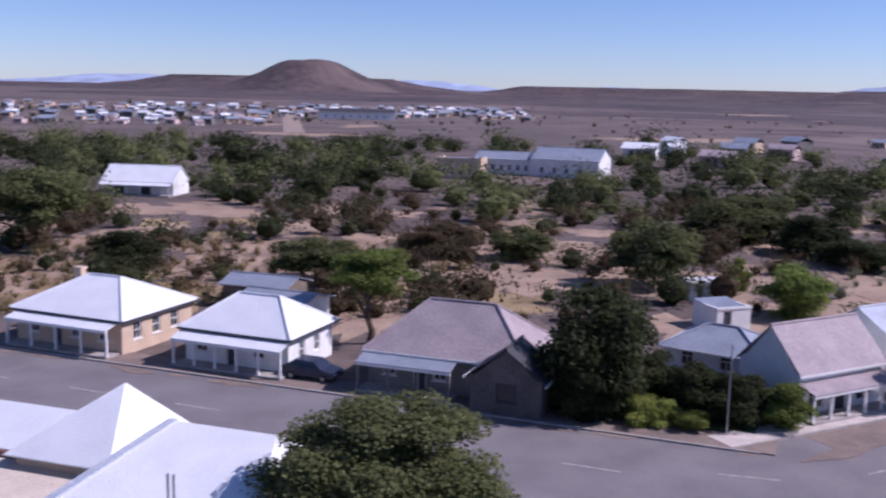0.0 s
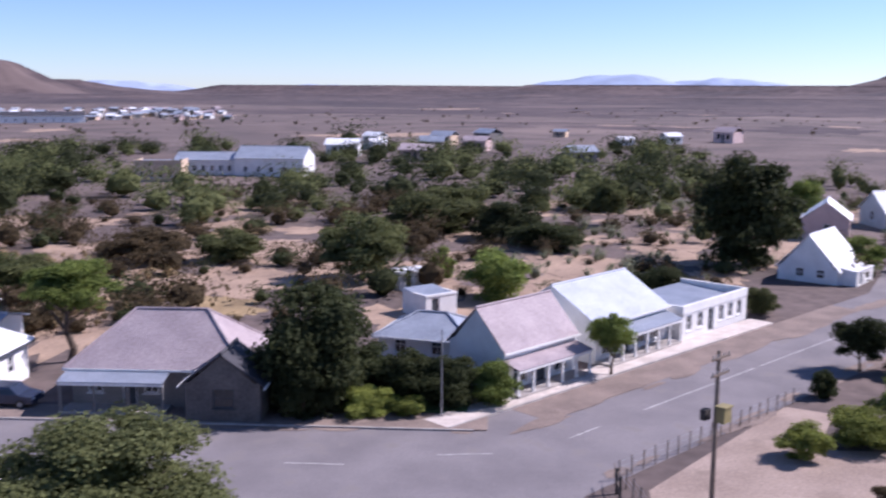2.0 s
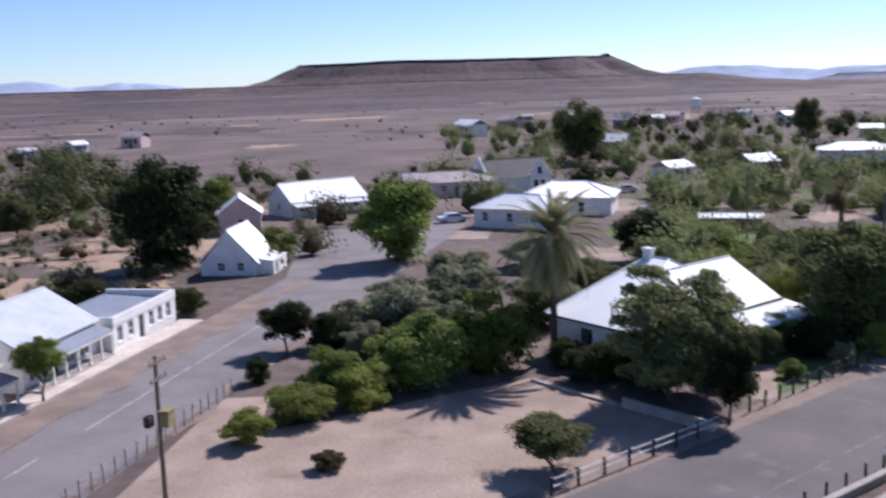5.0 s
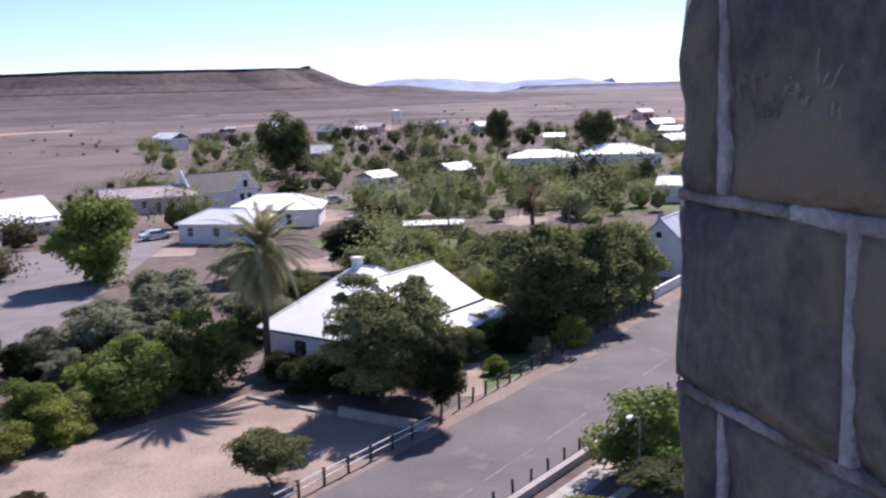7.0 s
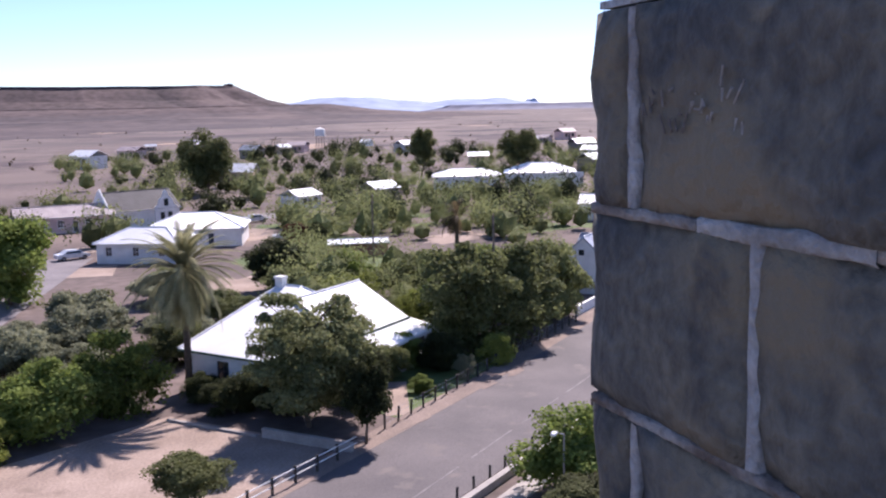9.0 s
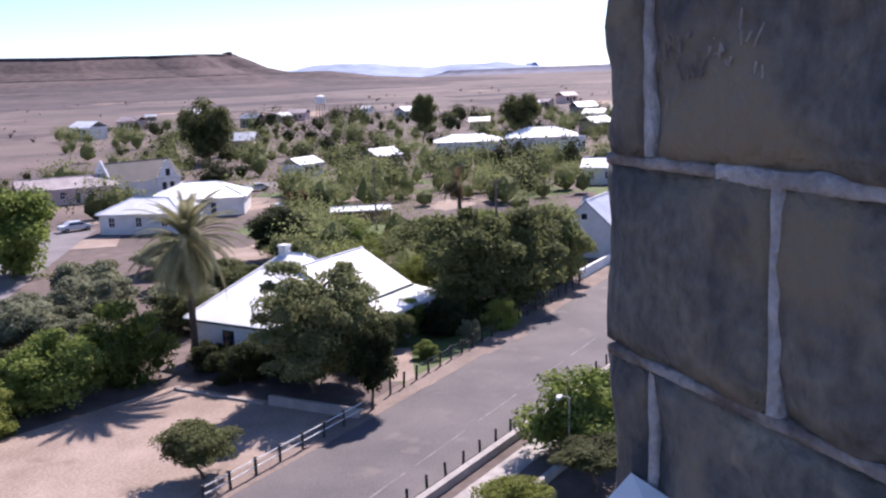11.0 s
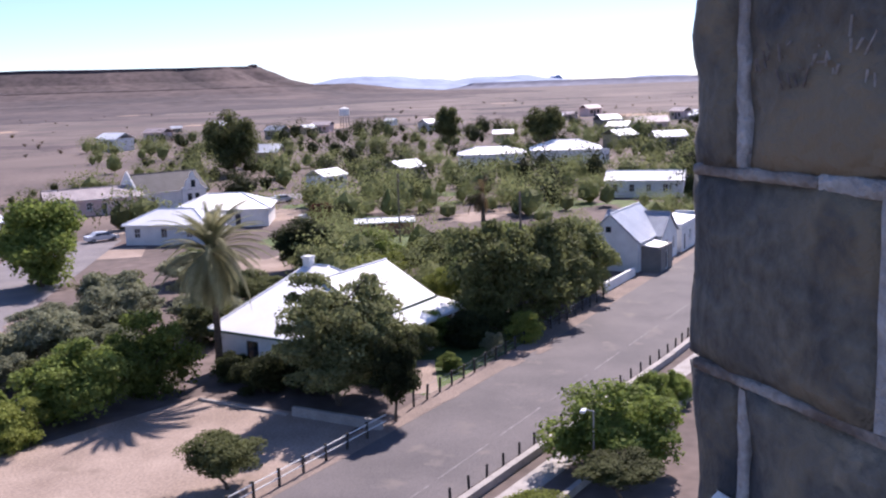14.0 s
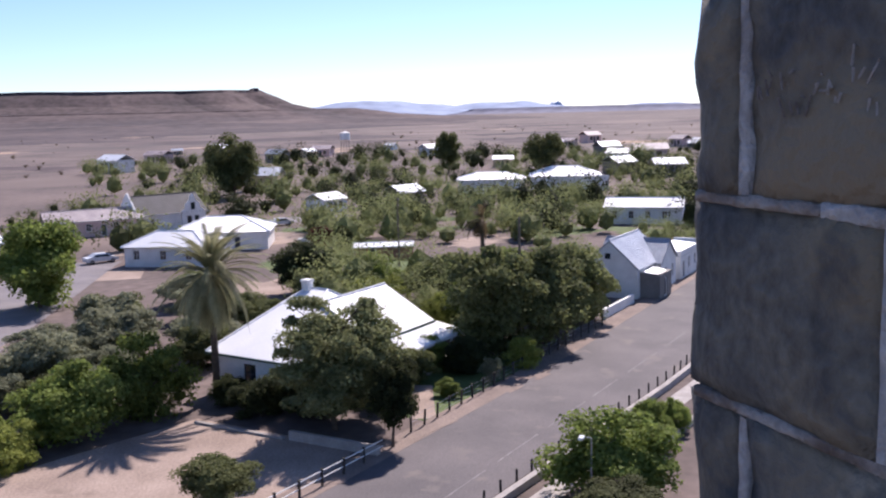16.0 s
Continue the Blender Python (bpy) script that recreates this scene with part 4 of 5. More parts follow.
PLANTS = (
    # label, x, y, height, width, look, trunk
    ("tall olive-green tree on the far edge of a field", -47.8, 117.3, 11.0, 14.0, "olive", 0.08),
    ("round dark green bush in a dry field", -33.2, 104.1, 5.2, 9.8, "dark", 0.0),
    ("spreading dark green tree behind a cottage", -12.6, 100.1, 5.2, 12.0, "olive", 0.05),
    ("flat-crowned green tree with a bare trunk", -5.4, 76.0, 8.0, 9.0, "green", 0.42),
    ("dense dark green tree beside a grey cottage", 9.9, 61.0, 9.3, 10.4, "dark", 0.0),
    ("dense dark green bush beside a grey cottage", 9.0, 58.4, 5.6, 4.6, "dark", 0.0),
    ("large olive-green tree in a dry yard", 22.1, 101.0, 8.6, 11.5, "olive", 0.03),
    ("dark brown-green thicket across a field", 1.0, 118.5, 4.6, 13.0, "brown", 0.0),
    ("dark brown-green thicket across a field", 10.0, 117.0, 4.6, 10.0, "olive", 0.0),
    ("dark thicket of bushes in a field", 38.0, 132.0, 7.4, 16.0, "olive", 0.0),
    ("dark thicket of bushes in a field", 47.0, 124.0, 6.0, 13.0, "dark", 0.0),
    ("small round green bush in a yard", 30.5, 100.1, 3.8, 3.8, "green", 0.0),
    ("round green bush behind the shops", 32.7, 88.2, 5.4, 8.6, "green", 0.0),
    ("dark green hedge bush at the street corner", 14.0, 62.0, 4.2, 6.0, "dark", 0.0),
    ("dark green hedge bush at the street corner", 15.9, 59.6, 3.9, 5.6, "dark", 0.0),
    ("bright green garden shrub behind the pavement", 12.9, 58.2, 2.2, 4.6, "bright", 0.0),
    ("bright green garden shrub behind the pavement", 15.4, 57.4, 1.4, 3.2, "bright", 0.0),
    ("dark green hedge bush at the street corner", 18.6, 58.6, 3.6, 5.6, "dark", 0.0),
    ("dark green hedge bush at the street corner", 21.0, 57.9, 3.2, 4.4, "green", 0.0),
    ("small clipped street tree before the shops", 31.4, 61.6, 5.0, 3.9, "green", 0.26),
    ("tall dark spreading tree by the bend", 66.0, 97.0, 14.4, 15.0, "dark", 0.02),
    ("dark low bush behind the shops", 49.2, 115.5, 4.0, 12.0, "dark", 0.0),
    ("broad olive-green thicket in a field", 43.4, 136.7, 7.2, 14.0, "olive", 0.0),
    ("olive-green tree in dry scrub", 66.3, 133.1, 8.0, 7.2, "olive", 0.05),
    ("dark round street tree on the verge", 49.2, 57.6, 4.6, 5.0, "dark", 0.06),
    ("dark green bush beside the street tree", 52.0, 55.6, 3.4, 5.0, "dark", 0.0),
    ("small dark bush on the verge", 42.6, 53.2, 2.1, 2.4, "dark", 0.0),
    ("large bright green tree at the bend", 83.6, 77.6, 10.6, 13.0, "green", 0.02),
    ("low yellow-green bush on bare ground", 34.4, 44.2, 2.4, 3.8, "bright", 0.0),
    ("low yellow-green bush on bare ground", 39.0, 44.8, 2.7, 5.2, "bright", 0.0),
    ("low yellow-green bush on bare ground", 43.2, 43.6, 3.3, 5.4, "bright", 0.0),
    ("large rounded green bush on bare ground", 49.0, 43.8, 5.5, 8.6, "green", 0.0),
    ("large rounded green bush on bare ground", 54.3, 41.6, 6.2, 7.2, "green", 0.0),
    ("grey-green olive bush in a dry yard", 59.0, 54.6, 5.0, 8.6, "grey", 0.0),
    ("grey-green olive bush in a dry yard", 65.0, 54.0, 5.6, 9.4, "grey", 0.0),
    ("grey-green olive bush in a dry yard", 57.0, 57.5, 3.4, 6.2, "grey", 0.0),
    ("grey-green olive bush in a dry yard", 59.5, 50.0, 3.4, 7.0, "grey", 0.0),
    ("small airy grey-green tree on the sand lot", 41.2, 27.6, 3.3, 5.4, "olive", 0.1),
    ("small dark tree by the garden wall", 52.9, 23.2, 6.0, 4.0, "dark", 0.1),
    ("broad dense garden tree beside the road", 76.2, 23.4, 10.4, 11.0, "garden", 0.03),
    ("broad dense garden tree beside the road", 81.5, 21.8, 10.2, 11.4, "garden", 0.03),
    ("yellow-green bush beside a white house", 79.6, 29.6, 5.0, 4.6, "bright", 0.05),
    ("rounded green bush at the garden fence", 73.0, 20.8, 3.0, 3.8, "bright", 0.0),
    ("rounded grey-green shrub at the garden fence", 68.5, 21.9, 2.2, 2.2, "grey", 0.0),
    ("full green bush inside the low roadside wall", 49.4, 9.4, 5.0, 8.2, "green", 0.0),
    ("green bush inside the low roadside wall", 57.2, 8.6, 3.2, 3.4, "green", 0.0),
    ("green bush inside the low roadside wall", 60.5, 7.6, 2.4, 2.6, "green", 0.0),
    ("feathery pale green shrub by the wall", 41.0, 11.2, 2.2, 4.2, "bright", 0.0),
    ("spreading olive-green small tree by the wall", 44.5, 8.2, 2.8, 5.0, "olive", 0.35),
    ("dark green tree behind the white house", 97.6, 53.4, 6.6, 8.6, "dark", 0.05),
    ("dark green bush behind the white house", 100.0, 45.5, 5.0, 8.0, "green", 0.0),
    ("slim dark cypress in a field", 126.9, 62.2, 4.8, 3.4, "dark", 0.0),
    ("russet-leaved shrub in a field", 131.7, 68.2, 4.4, 5.4, "red", 0.0),
    ("tall rounded dark tree beyond the houses", 210.9, 132.7, 18.0, 17.0, "olive", 0.02),
    ("vase-shaped tree beyond the school", 248.6, 64.0, 15.5, 13.0, "olive", 0.2),
    ("tall slender tree beyond the fields", 267.5, 97.9, 16.0, 10.0, "olive", 0.1),
    ("green thicket behind the garden", 92, 27, 7.0, 11.0, "green", 0.02),
    ("green thicket behind the garden", 97, 36, 6.0, 12.0, "garden", 0.0),
    ("grey-green olive bush in a dry yard", 71.0, 57.2, 5.8, 10.0, "grey", 0.0),
    ("grey-green olive bush in a dry yard", 72.0, 49.0, 4.4, 8.0, "grey", 0.0),
    ("grey-green olive bush in a dry yard", 64.0, 59.5, 3.8, 7.0, "grey", 0.0),
    ("olive-green bush in a dry yard", 66.5, 45.8, 4.2, 7.0, "olive", 0.0),
    ("olive-green bush in a dry yard", 53.0, 48.5, 3.2, 6.0, "olive", 0.0),
    ("olive-green bush in a dry yard", 76.0, 62.0, 4.4, 8.0, "olive", 0.0),
    ("dense green garden tree behind the house", 82.5, 27.5, 8.2, 8.6, "green", 0.0),
    ("dense green garden tree behind the house", 90.5, 20.6, 8.2, 9.6, "garden", 0.0),
    ("green bush behind the white house", 88.0, 40.0, 5.0, 8.0, "bright", 0.0),
    ("olive bush behind the white house", 92.0, 48.0, 4.6, 8.0, "olive", 0.0),
    ("dark green bush in the garden", 64.0, 23.6, 1.4, 2.4, "green", 0.0),
    ("dark bush behind the shops", 46.5, 82.5, 4.2, 7.0, "dark", 0.0),
    ("green bush at the end of the white building", 53.4, 75.6, 3.0, 4.2, "olive", 0.0),
    ("green bush beside the gabled cottage", 76.0, 90.5, 4.6, 6.5, "green", 0.0),
    ("tall dark tree beyond the white cottage", 96.0, 128.0, 7.5, 9.0, "green", 0.0),
    ("dark green hedge bush at the street corner", 17.0, 61.4, 3.0, 5.0, "dark", 0.0),
    ("dark shrubs under the garden trees", 57.5, 31.0, 3.8, 5.2, "dark", 0.0),
    ("dark shrubs under the garden trees", 56.2, 34.2, 3.2, 5.0, "dark", 0.0),
    ("dark shrubs under the garden trees", 60.2, 27.0, 2.5, 3.6, "green", 0.0),
    ("dark shrubs under the garden trees", 70.5, 24.5, 3.2, 4.6, "dark", 0.0),
    ("bright green bush beside the sand lot", 43.6, 46.4, 3.8, 5.4, "green", 0.0),
    ("small dry brown bush on the sand lot", 34.5, 37.5, 1.2, 2.4, "brown", 0.0),
    ("dark shrubs along the garden wall", 58.6, 33.5, 2.6, 5.0, "dark", 0.0),
    ("dark garden shrub against the white house", 62.8, 27.6, 3.6, 4.8, "dark", 0.0),
    ("olive garden shrub against the white house", 66.6, 27.4, 3.2, 4.4, "olive", 0.0),
    ("green garden shrub against the white house", 70.4, 27.2, 3.0, 4.2, "green", 0.0),
    ("grey-green olive bush in a dry yard", 52.5, 52.0, 2.8, 5.4, "grey", 0.0),
    ("grey-green olive bush in a dry yard", 82.0, 55.5, 4.6, 9.0, "grey", 0.0),
    ("grey-green olive bush in a dry yard", 88.5, 62.0, 4.2, 8.6, "grey", 0.0),
    ("olive-green bush in a dry yard", 79.0, 48.5, 4.4, 8.0, "garden", 0.0),
    ("olive-green bush in a dry yard", 95.5, 64.5, 3.4, 7.0, "garden", 0.0),
    ("dark shrubs along the garden wall", 57.8, 37.6, 2.4, 3.6, "dark", 0.0),
)
for lb, x, y, h, w, lk, tk in PLANTS:
    tree(lb, x, y, h, w, lk, tk, name="bush" if tk < 0.02 else "tree", category="bush" if tk < 0.02 else "tree")

# the broad tree below the tower
t = thing("tree", "broad round olive-green tree below the tower", "tree", -2.0, 38.2)
part("crown", crown(501, L_OLIVE, clumps=120, per=460, size=0.021, spread=0.8, lump=0.2), None, t).matrix_local = Matrix.LocRotScale((0, 0, 4.4), None, (5.9, 5.4, 3.6))
part("trunk", trunk_mesh(77, 4.0, 0.26, 6), None, t)
# the airy tree before the white house
t = thing("tree", "airy light-green tree with open limbs", "tree", 54.9, 28.0)
part("crown", crown(502, L_LIGHT, clumps=90, per=300, size=0.027, spread=0.86, lump=0.18), None, t).matrix_local = Matrix.LocRotScale((0, 0, 4.9), None, (4.9, 4.9, 4.4))
part("trunk", trunk_mesh(78, 5.5, 0.2, 7, reach=0.4), None, t)
part("crown", crown(503, L_LIGHT, clumps=60, per=300, size=0.032, spread=0.8, lump=0.22), None, t, "lower hanging branches").matrix_local = Matrix.LocRotScale((0.6, -0.4, 3.1), None, (5.0, 4.8, 2.7))


# palms
def palm(label, x, y, height, spread_r, fronds, seed, material=L_PALM):
    rng = random.Random(seed)
    t = thing("palm_tree", label, "palm tree", x, y)
    g = Geo()
    stem = height - spread_r * 0.45
    n = 14
    for k in range(n):
        r = 0.30 - 0.08 * k / n
        g.tube((0, 0, stem * k / n), (0, 0, stem * (k + 1) / n), r, r * 0.86, 9)
    part("trunk", g, BARK, t)
    for f in range(fronds):
        g = Geo()
        az, el = rng.uniform(0, 2 * math.pi), radians(rng.uniform(-70, 90))
        ln = spread_r * rng.uniform(0.8, 1.1) * (0.8 if el < -0.5 else 1.0)
        d = Vector((math.cos(az), math.sin(az), 0))
        sideways = Vector((-d.y, d.x, 0))
        p = Vector((0, 0, stem))
        pts = []
        for k in range(12):
            e = max(el - radians(6.0) * k, radians(-84))
            p = p + (d * math.cos(e) + Vector((0, 0, math.sin(e)))) * (ln / 12)
            pts.append(p.copy())
        for k in range(11):
            g.tube(pts[k], pts[k + 1], 0.035 * (1 - k / 13), 0.035 * (1 - (k + 1) / 13), 4)
            for s in (-1, 1):
                for q in (0.0, 0.13, 0.25, 0.38, 0.5, 0.63, 0.75, 0.88):
                    a = pts[k].lerp(pts[k + 1], q)
                    w = rng.uniform(0.4, 0.6) * math.sin(math.pi * (k + q + 1.2) / 13.5)
                    tip = a + sideways * (s * w) + (pts[k + 1] - pts[k]) * 1.3 - Vector((0, 0, 0.25 * w))
                    b = (pts[k + 1] - pts[k]) * 0.07
                    g.quad(a - b, a + b, tip)
        part("frond", g, material, t)


palm("tall date palm with arching fronds beside a white house", 59.0, 39.4, 11.0, 4.7, 130, 5)
palm("old date palm among garden trees", 101, 33.0, 9.5, 2.6, 24, 6, L_BROWN)

# far woods and scrub, past counting
def inside(x, y):
    """Clear of the streets, the houses and the lots."""
    p = Vector((x, y, 0))
    for c, d, w in ((C1, D1, 9), (C2, D2, 8), (C3, D3, 7)):
        n = Vector((-d.y, d.x, 0))
        s = (p - c).dot(d)
        if abs((p - c).dot(n)) < w and -80 < s < 100:
            return False
    for hx, hy, r in ((-27, 76, 12), (-13, 74, 11), (2, 66, 12), (26, 64, 12), (36, 69, 11), (45, 74, 10), (66, 84, 9), (66, 36, 17), (24, 86, 7), (115, 83, 12), (128, 84, 12), (108, 120, 13), (115, 17, 15), (88, 112, 8), (145, 108, 18), (26, 240, 30), (163, 95, 8), (167, 93, 8), (171, 91, 8), (175, 89, 8), (179, 87, 8), (152, 88, 6), (155, 87, 6), (159, 85, 6), (163, 83, 6), (166, 81, 6),  (-42, 160, 9), (-39, 148, 9), (22, 214, 20), (4, 212, 14), (-53, 178, 12), (172, 27, 10), (232, 62, 26), (41, 35, 15), (122, 54, 8), (120, 44, 14), (231, 136, 10), (195, 81, 9), (182, 93, 9), (286, 38, 10), (75, 269, 9), (115, 249, 9), (59, 295, 9)):
        if (x - hx) ** 2 + (y - hy) ** 2 < r * r and math.hypot(x, y) > 48:
            return False
    return True


def woods(name, label, material, count, seed, zone, size, per=200, leaf=0.062, squat=1.0):
    """zone(rng) gives a place; size: (low, high) radius."""
    rng = np.random.default_rng(seed)
    g = Geo()
    k = 0
    tries = 0
    while k < count and tries < count * 20:
        tries += 1
        x, y = zone(rng)
        if not inside(x, y):
            continue
        k += 1
        r = size[0] + (size[1] - size[0]) * rng.random() ** 2
        r *= 1.08
        h = r * (0.75 + 0.6 * rng.random()) * squat
        core(g, rng, (x, y, h * 0.42), (r * 0.5, r * 0.5, h * 0.5), k * 3.1)
        for q in range(5):
            a, s = q * 1.257 + rng.random(), r * (0.25 + 0.3 * rng.random())
            m = r * (0.45 + 0.2 * rng.random())
            leaves(g, rng, (x + math.cos(a) * s, y + math.sin(a) * s, h * (0.35 + 0.45 * rng.random())), (m, m, m * 0.8 * h / r + 0.2 * m), per * 3 // 10, r * leaf * 0.9)
    return plain(name, g, material, label, "trees", "stuff")


def polar(a0, a1, r0, r1):
    def z(rng):
        a, r = radians(a0 + (a1 - a0) * rng.random()), r0 + (r1 - r0) * rng.random()
        return math.sin(a) * r, math.cos(a) * r
    return z
woods("far_trees", "dark green far trees among houses", L_DARK, 210, 1, polar(-26, 32, 165, 330), (3.2, 8.5), 260, 0.05, 0.66)
woods("far_trees", "olive far trees among houses", L_OLIVE, 140, 2, polar(-26, 33, 150, 340), (3.0, 8.0), 260, 0.05, 0.66)
woods("far_trees", "olive far trees round the fields", L_GARDEN, 230, 3, polar(50, 98, 150, 420), (2.4, 6.0), 320, 0.048)
woods("far_trees", "dark far trees round the fields", L_DARK, 340, 4, polar(52, 98, 150, 460), (2.2, 5.5))
woods("garden_trees", "olive trees in the gardens", L_GARDEN, 200, 5, polar(62, 92, 92, 260), (2.0, 4.8), 560, 0.036)
woods("field_scrub", "brown dry bushes scattered over the field", L_BROWN, 230, 6, polar(-30, 44, 84, 190), (1.0, 4.6), 260, 0.055, 0.62)
woods("field_scrub", "dark green bushes scattered over the field", L_DARK, 140, 7, polar(-30, 48, 86, 180), (1.0, 4.2), 260, 0.055, 0.66)
woods("grey_scrub", "pale grey scrub on the dry field", L_GREY, 260, 8, polar(20, 50, 105, 200), (0.5, 1.6))
woods("plain_scrub", "dark scrub scattered over the plain", L_BROWN, 420, 9, polar(-28, 100, 350, 1100), (0.5, 1.8), 40, 0.16)
woods("plain_edge_trees", "olive bushes where the town meets the plain", L_OLIVE, 60, 13, polar(31, 54, 130, 230), (1.6, 4.2))
woods("township_trees", "small dark trees between the far houses", L_DARK, 150, 11, polar(-27, 6, 460, 900), (1.0, 3.2), 40, 0.16)
woods("corner_weeds", "dry weeds round the pole on the corner lot", L_BROWN, 40, 12, lambda r: (24.2 + 7 * r.random(), 37.5 + 5.5 * r.random()), (0.15, 0.6), 60)
woods("dry_grass", "straw-coloured dry grass tufts in the field", L_STRAW, 380, 10, polar(-25, 2, 86, 128), (0.4, 1.2))

# near white house below the tower
fg = thing("house", "large white house with bright white iron roofs", "house", -14.8, 45.6, 0, -18.0)


def box_wall(x0, y0, x1, y1, h):
    for m, ln in ((pose(x0, y0, 0), x1 - x0), (pose(x1, y0 + 0.3, 0, 0, 0, 90), y1 - y0 - 0.6), (pose(x1, y1, 0, 0, 0, 180), x1 - x0), (pose(x0, y1 - 0.3, 0, 0, 0, -90), y1 - y0 - 0.6)):
        o = part("wall", welded(wall_geo(ln, h, 0.3, [W(ln / 2 - 0.5)] if ln > 3 else []), "wall", CREAM), None, fg)
        o.matrix_local = m


box_wall(-3.9, -3.0, 1.0, 3.0, 2.9)
box_wall(-14, -2.0, -3.91, 2.6, 2.7)
box_wall(2.6, -6.6, 9.4, 1.9, 2.85)
APEX = (-0.5, 0.7, 5.6)
EAVES = ((-4.3, -3.4, 2.9), (1.4, -3.4, 2.9), (1.4, 3.4, 2.9), (-4.3, 3.4, 2.9))
for pts in (*[(EAVES[k], EAVES[(k + 1) % 4], APEX) for k in range(4)],
            ((-14.3, -2.4, 2.7), (-2.4, -2.4, 2.7), (-2.4, 0.3, 4.0), (-14.3, 0.3, 4.0)), ((-14.3, 0.3, 4.0), (-2.4, 0.3, 4.0), (-2.4, 3.0, 2.7), (-14.3, 3.0, 2.7)),
            ((1.0, -7.2, 2.8), (10.3, -7.2, 2.8), (8.8, -1.5, 4.9), (3.6, -1.5, 4.9)), ((3.6, -1.5, 4.9), (8.8, -1.5, 4.9), (10.3, 2.4, 2.8), (2.4, 2.4, 2.8)), ((10.3, -7.2, 2.8), (10.3, 2.4, 2.8), (8.8, -1.5, 4.9))):
    q = Geo()
    q.slab(pts, 0.07)
    part("roof", q, ROOF_W, fg)
q = Geo()
q.slab([(0.75, -7.25, 2.86), (1.25, -7.25, 2.9), (3.8, -1.45, 5.0), (3.3, -1.45, 4.96)], 0.2)
part("verge_flashing", q, ROOF_L, fg)
q = Geo()
q.slab([(-14.3, -7.5, 2.05), (1.4, -7.5, 2.05), (1.4, -2.6, 2.35), (-14.3, -2.6, 2.35)], 0.08)
part("stoep_roof", q, CREAM_ROOF, fg, "cream painted stoep roof")
q = Geo()
q.box(-14.3, -2.55, 2.42, -2.6, -2.42, 2.64)
part("gutter", q, BRICKRED, fg)
for k in range(5):
    q = Geo()
    q.box(-14.1 + k * 3.6, -7.4, 0, -13.95 + k * 3.6, -7.25, 1.99)
    part("post", q, WHITE, fg)
for px in (6.28, 6.55):
    q = Geo()
    q.tube((px, -6.1, 3.0), (px, -6.1, 4.5), 0.055, 0.055)
    part("vent_pipe", q, METAL, fg)


# the stone pier of the tower beside the camera
EYE = Vector((0, 0, 20))
PA, PB = Vector((1.711, 0.177, 0)), Vector((1.394, -0.092, 0))
along = (PB - PA).normalized()
out = Vector((along.y, -along.x, 0))
if out.dot(-PA) < 0:
    out = -out
pier = thing("tower_pier", "weathered grey dolerite stone pier with pale raised mortar", "stone pier", kind="structure")
COURSE, Z0 = 0.335, 19.848


def stone(a0, a1, z0, z1, seed, rough=0.017, corner_bulge=0.0):
    """A dressed block on the pier's face from a0 to a1 metres along it, its face worn and uneven."""
    g = Geo()
    nu, nv = max(4, int((a1 - a0) / 0.035)), max(4, int((z1 - z0) / 0.035))
    for j in range(nv + 1):
        for i in range(nu + 1):
            u, v = i / nu, j / nv
            edge = min(u, 1 - u, v, 1 - v)
            a, z = a0 + (a1 - a0) * u, z0 + (z1 - z0) * v
            q = Vector((a * 7, z * 7, seed))
            dd = 0.012 * min(1, edge * 8) + rough * noise.noise(q) + rough * 0.5 * noise.noise(q * 3.1) - rough * 0.9 * max(0.0, noise.noise(q * 0.8 + Vector((9, 4, 1))) - 0.1)
            if a0 < 0.01 and u < 0.2:
                a += (1 - u * 5) * (0.028 * noise.noise(Vector((z * 5.5, seed, 3))) - 0.026)
                dd -= (1 - u * 5) ** 2 * 0.02
            p = PA + along * a + out * dd
            g.v.append((p.x, p.y, z))
    for j in range(nv):
        for i in range(nu):
            k = j * (nu + 1) + i
            g.f.append((k, k + 1, k + nu + 2, k + nu + 1))
    # back and returns
    n = len(g.v)
    for a, z in ((a0, z0), (a1, z0), (a1, z1), (a0, z1)):
        p = PA + along * a - out * 0.45
        g.v.append((p.x, p.y, z))
    row = nu + 1
    g.f.append((n + 3, n + 2, n + 1, n))
    g.f.append((*range(nu, -1, -1), n, n + 1))
    g.f.append((*range(nv * row, nv * row + nu + 1), n + 2, n + 3))
    g.f.append((*[k * row for k in range(nv + 1)], n + 3, n))
    g.f.append((*[k * row + nu for k in range(nv, -1, -1)], n + 1, n + 2))
    me = g.mesh("stone", STONE)
    me.shade_smooth()
    return me


def joint(p0, p1, half, seed):
    """A hand-pointed strip of mortar on the pier's face from p0 to p1, each (metres along, height)."""
    g = Geo()
    ln = math.hypot(p1[0] - p0[0], p1[1] - p0[1])
    n = max(8, int(ln / 0.02))
    up = p0[0] == p1[0]
    for k in range(n + 1):
        t = k / n
        a, z = p0[0] + (p1[0] - p0[0]) * t, p0[1] + (p1[1] - p0[1]) * t
        for j, (w, dd) in enumerate(((-1, -0.06), (-1, 0.0), (-0.7, 0.006), (0.7, 0.006), (1, 0.0), (1, -0.06))):
            h = half * (1 + 0.3 * noise.noise(Vector((t * ln * 22, seed, w * 2))))
            o = dd + (0.003 * noise.noise(Vector((t * ln * 30, seed, j))) if dd >= 0 else 0)
            p = PA + along * (a + (w * h if up else 0)) + out * o
            g.v.append((p.x, p.y, z + (0 if up else w * h)))
    for k in range(n):
        for j in range(5):
            i = k * 6 + j
            g.f.append((i, i + 1, i + 7, i + 6))
    return g


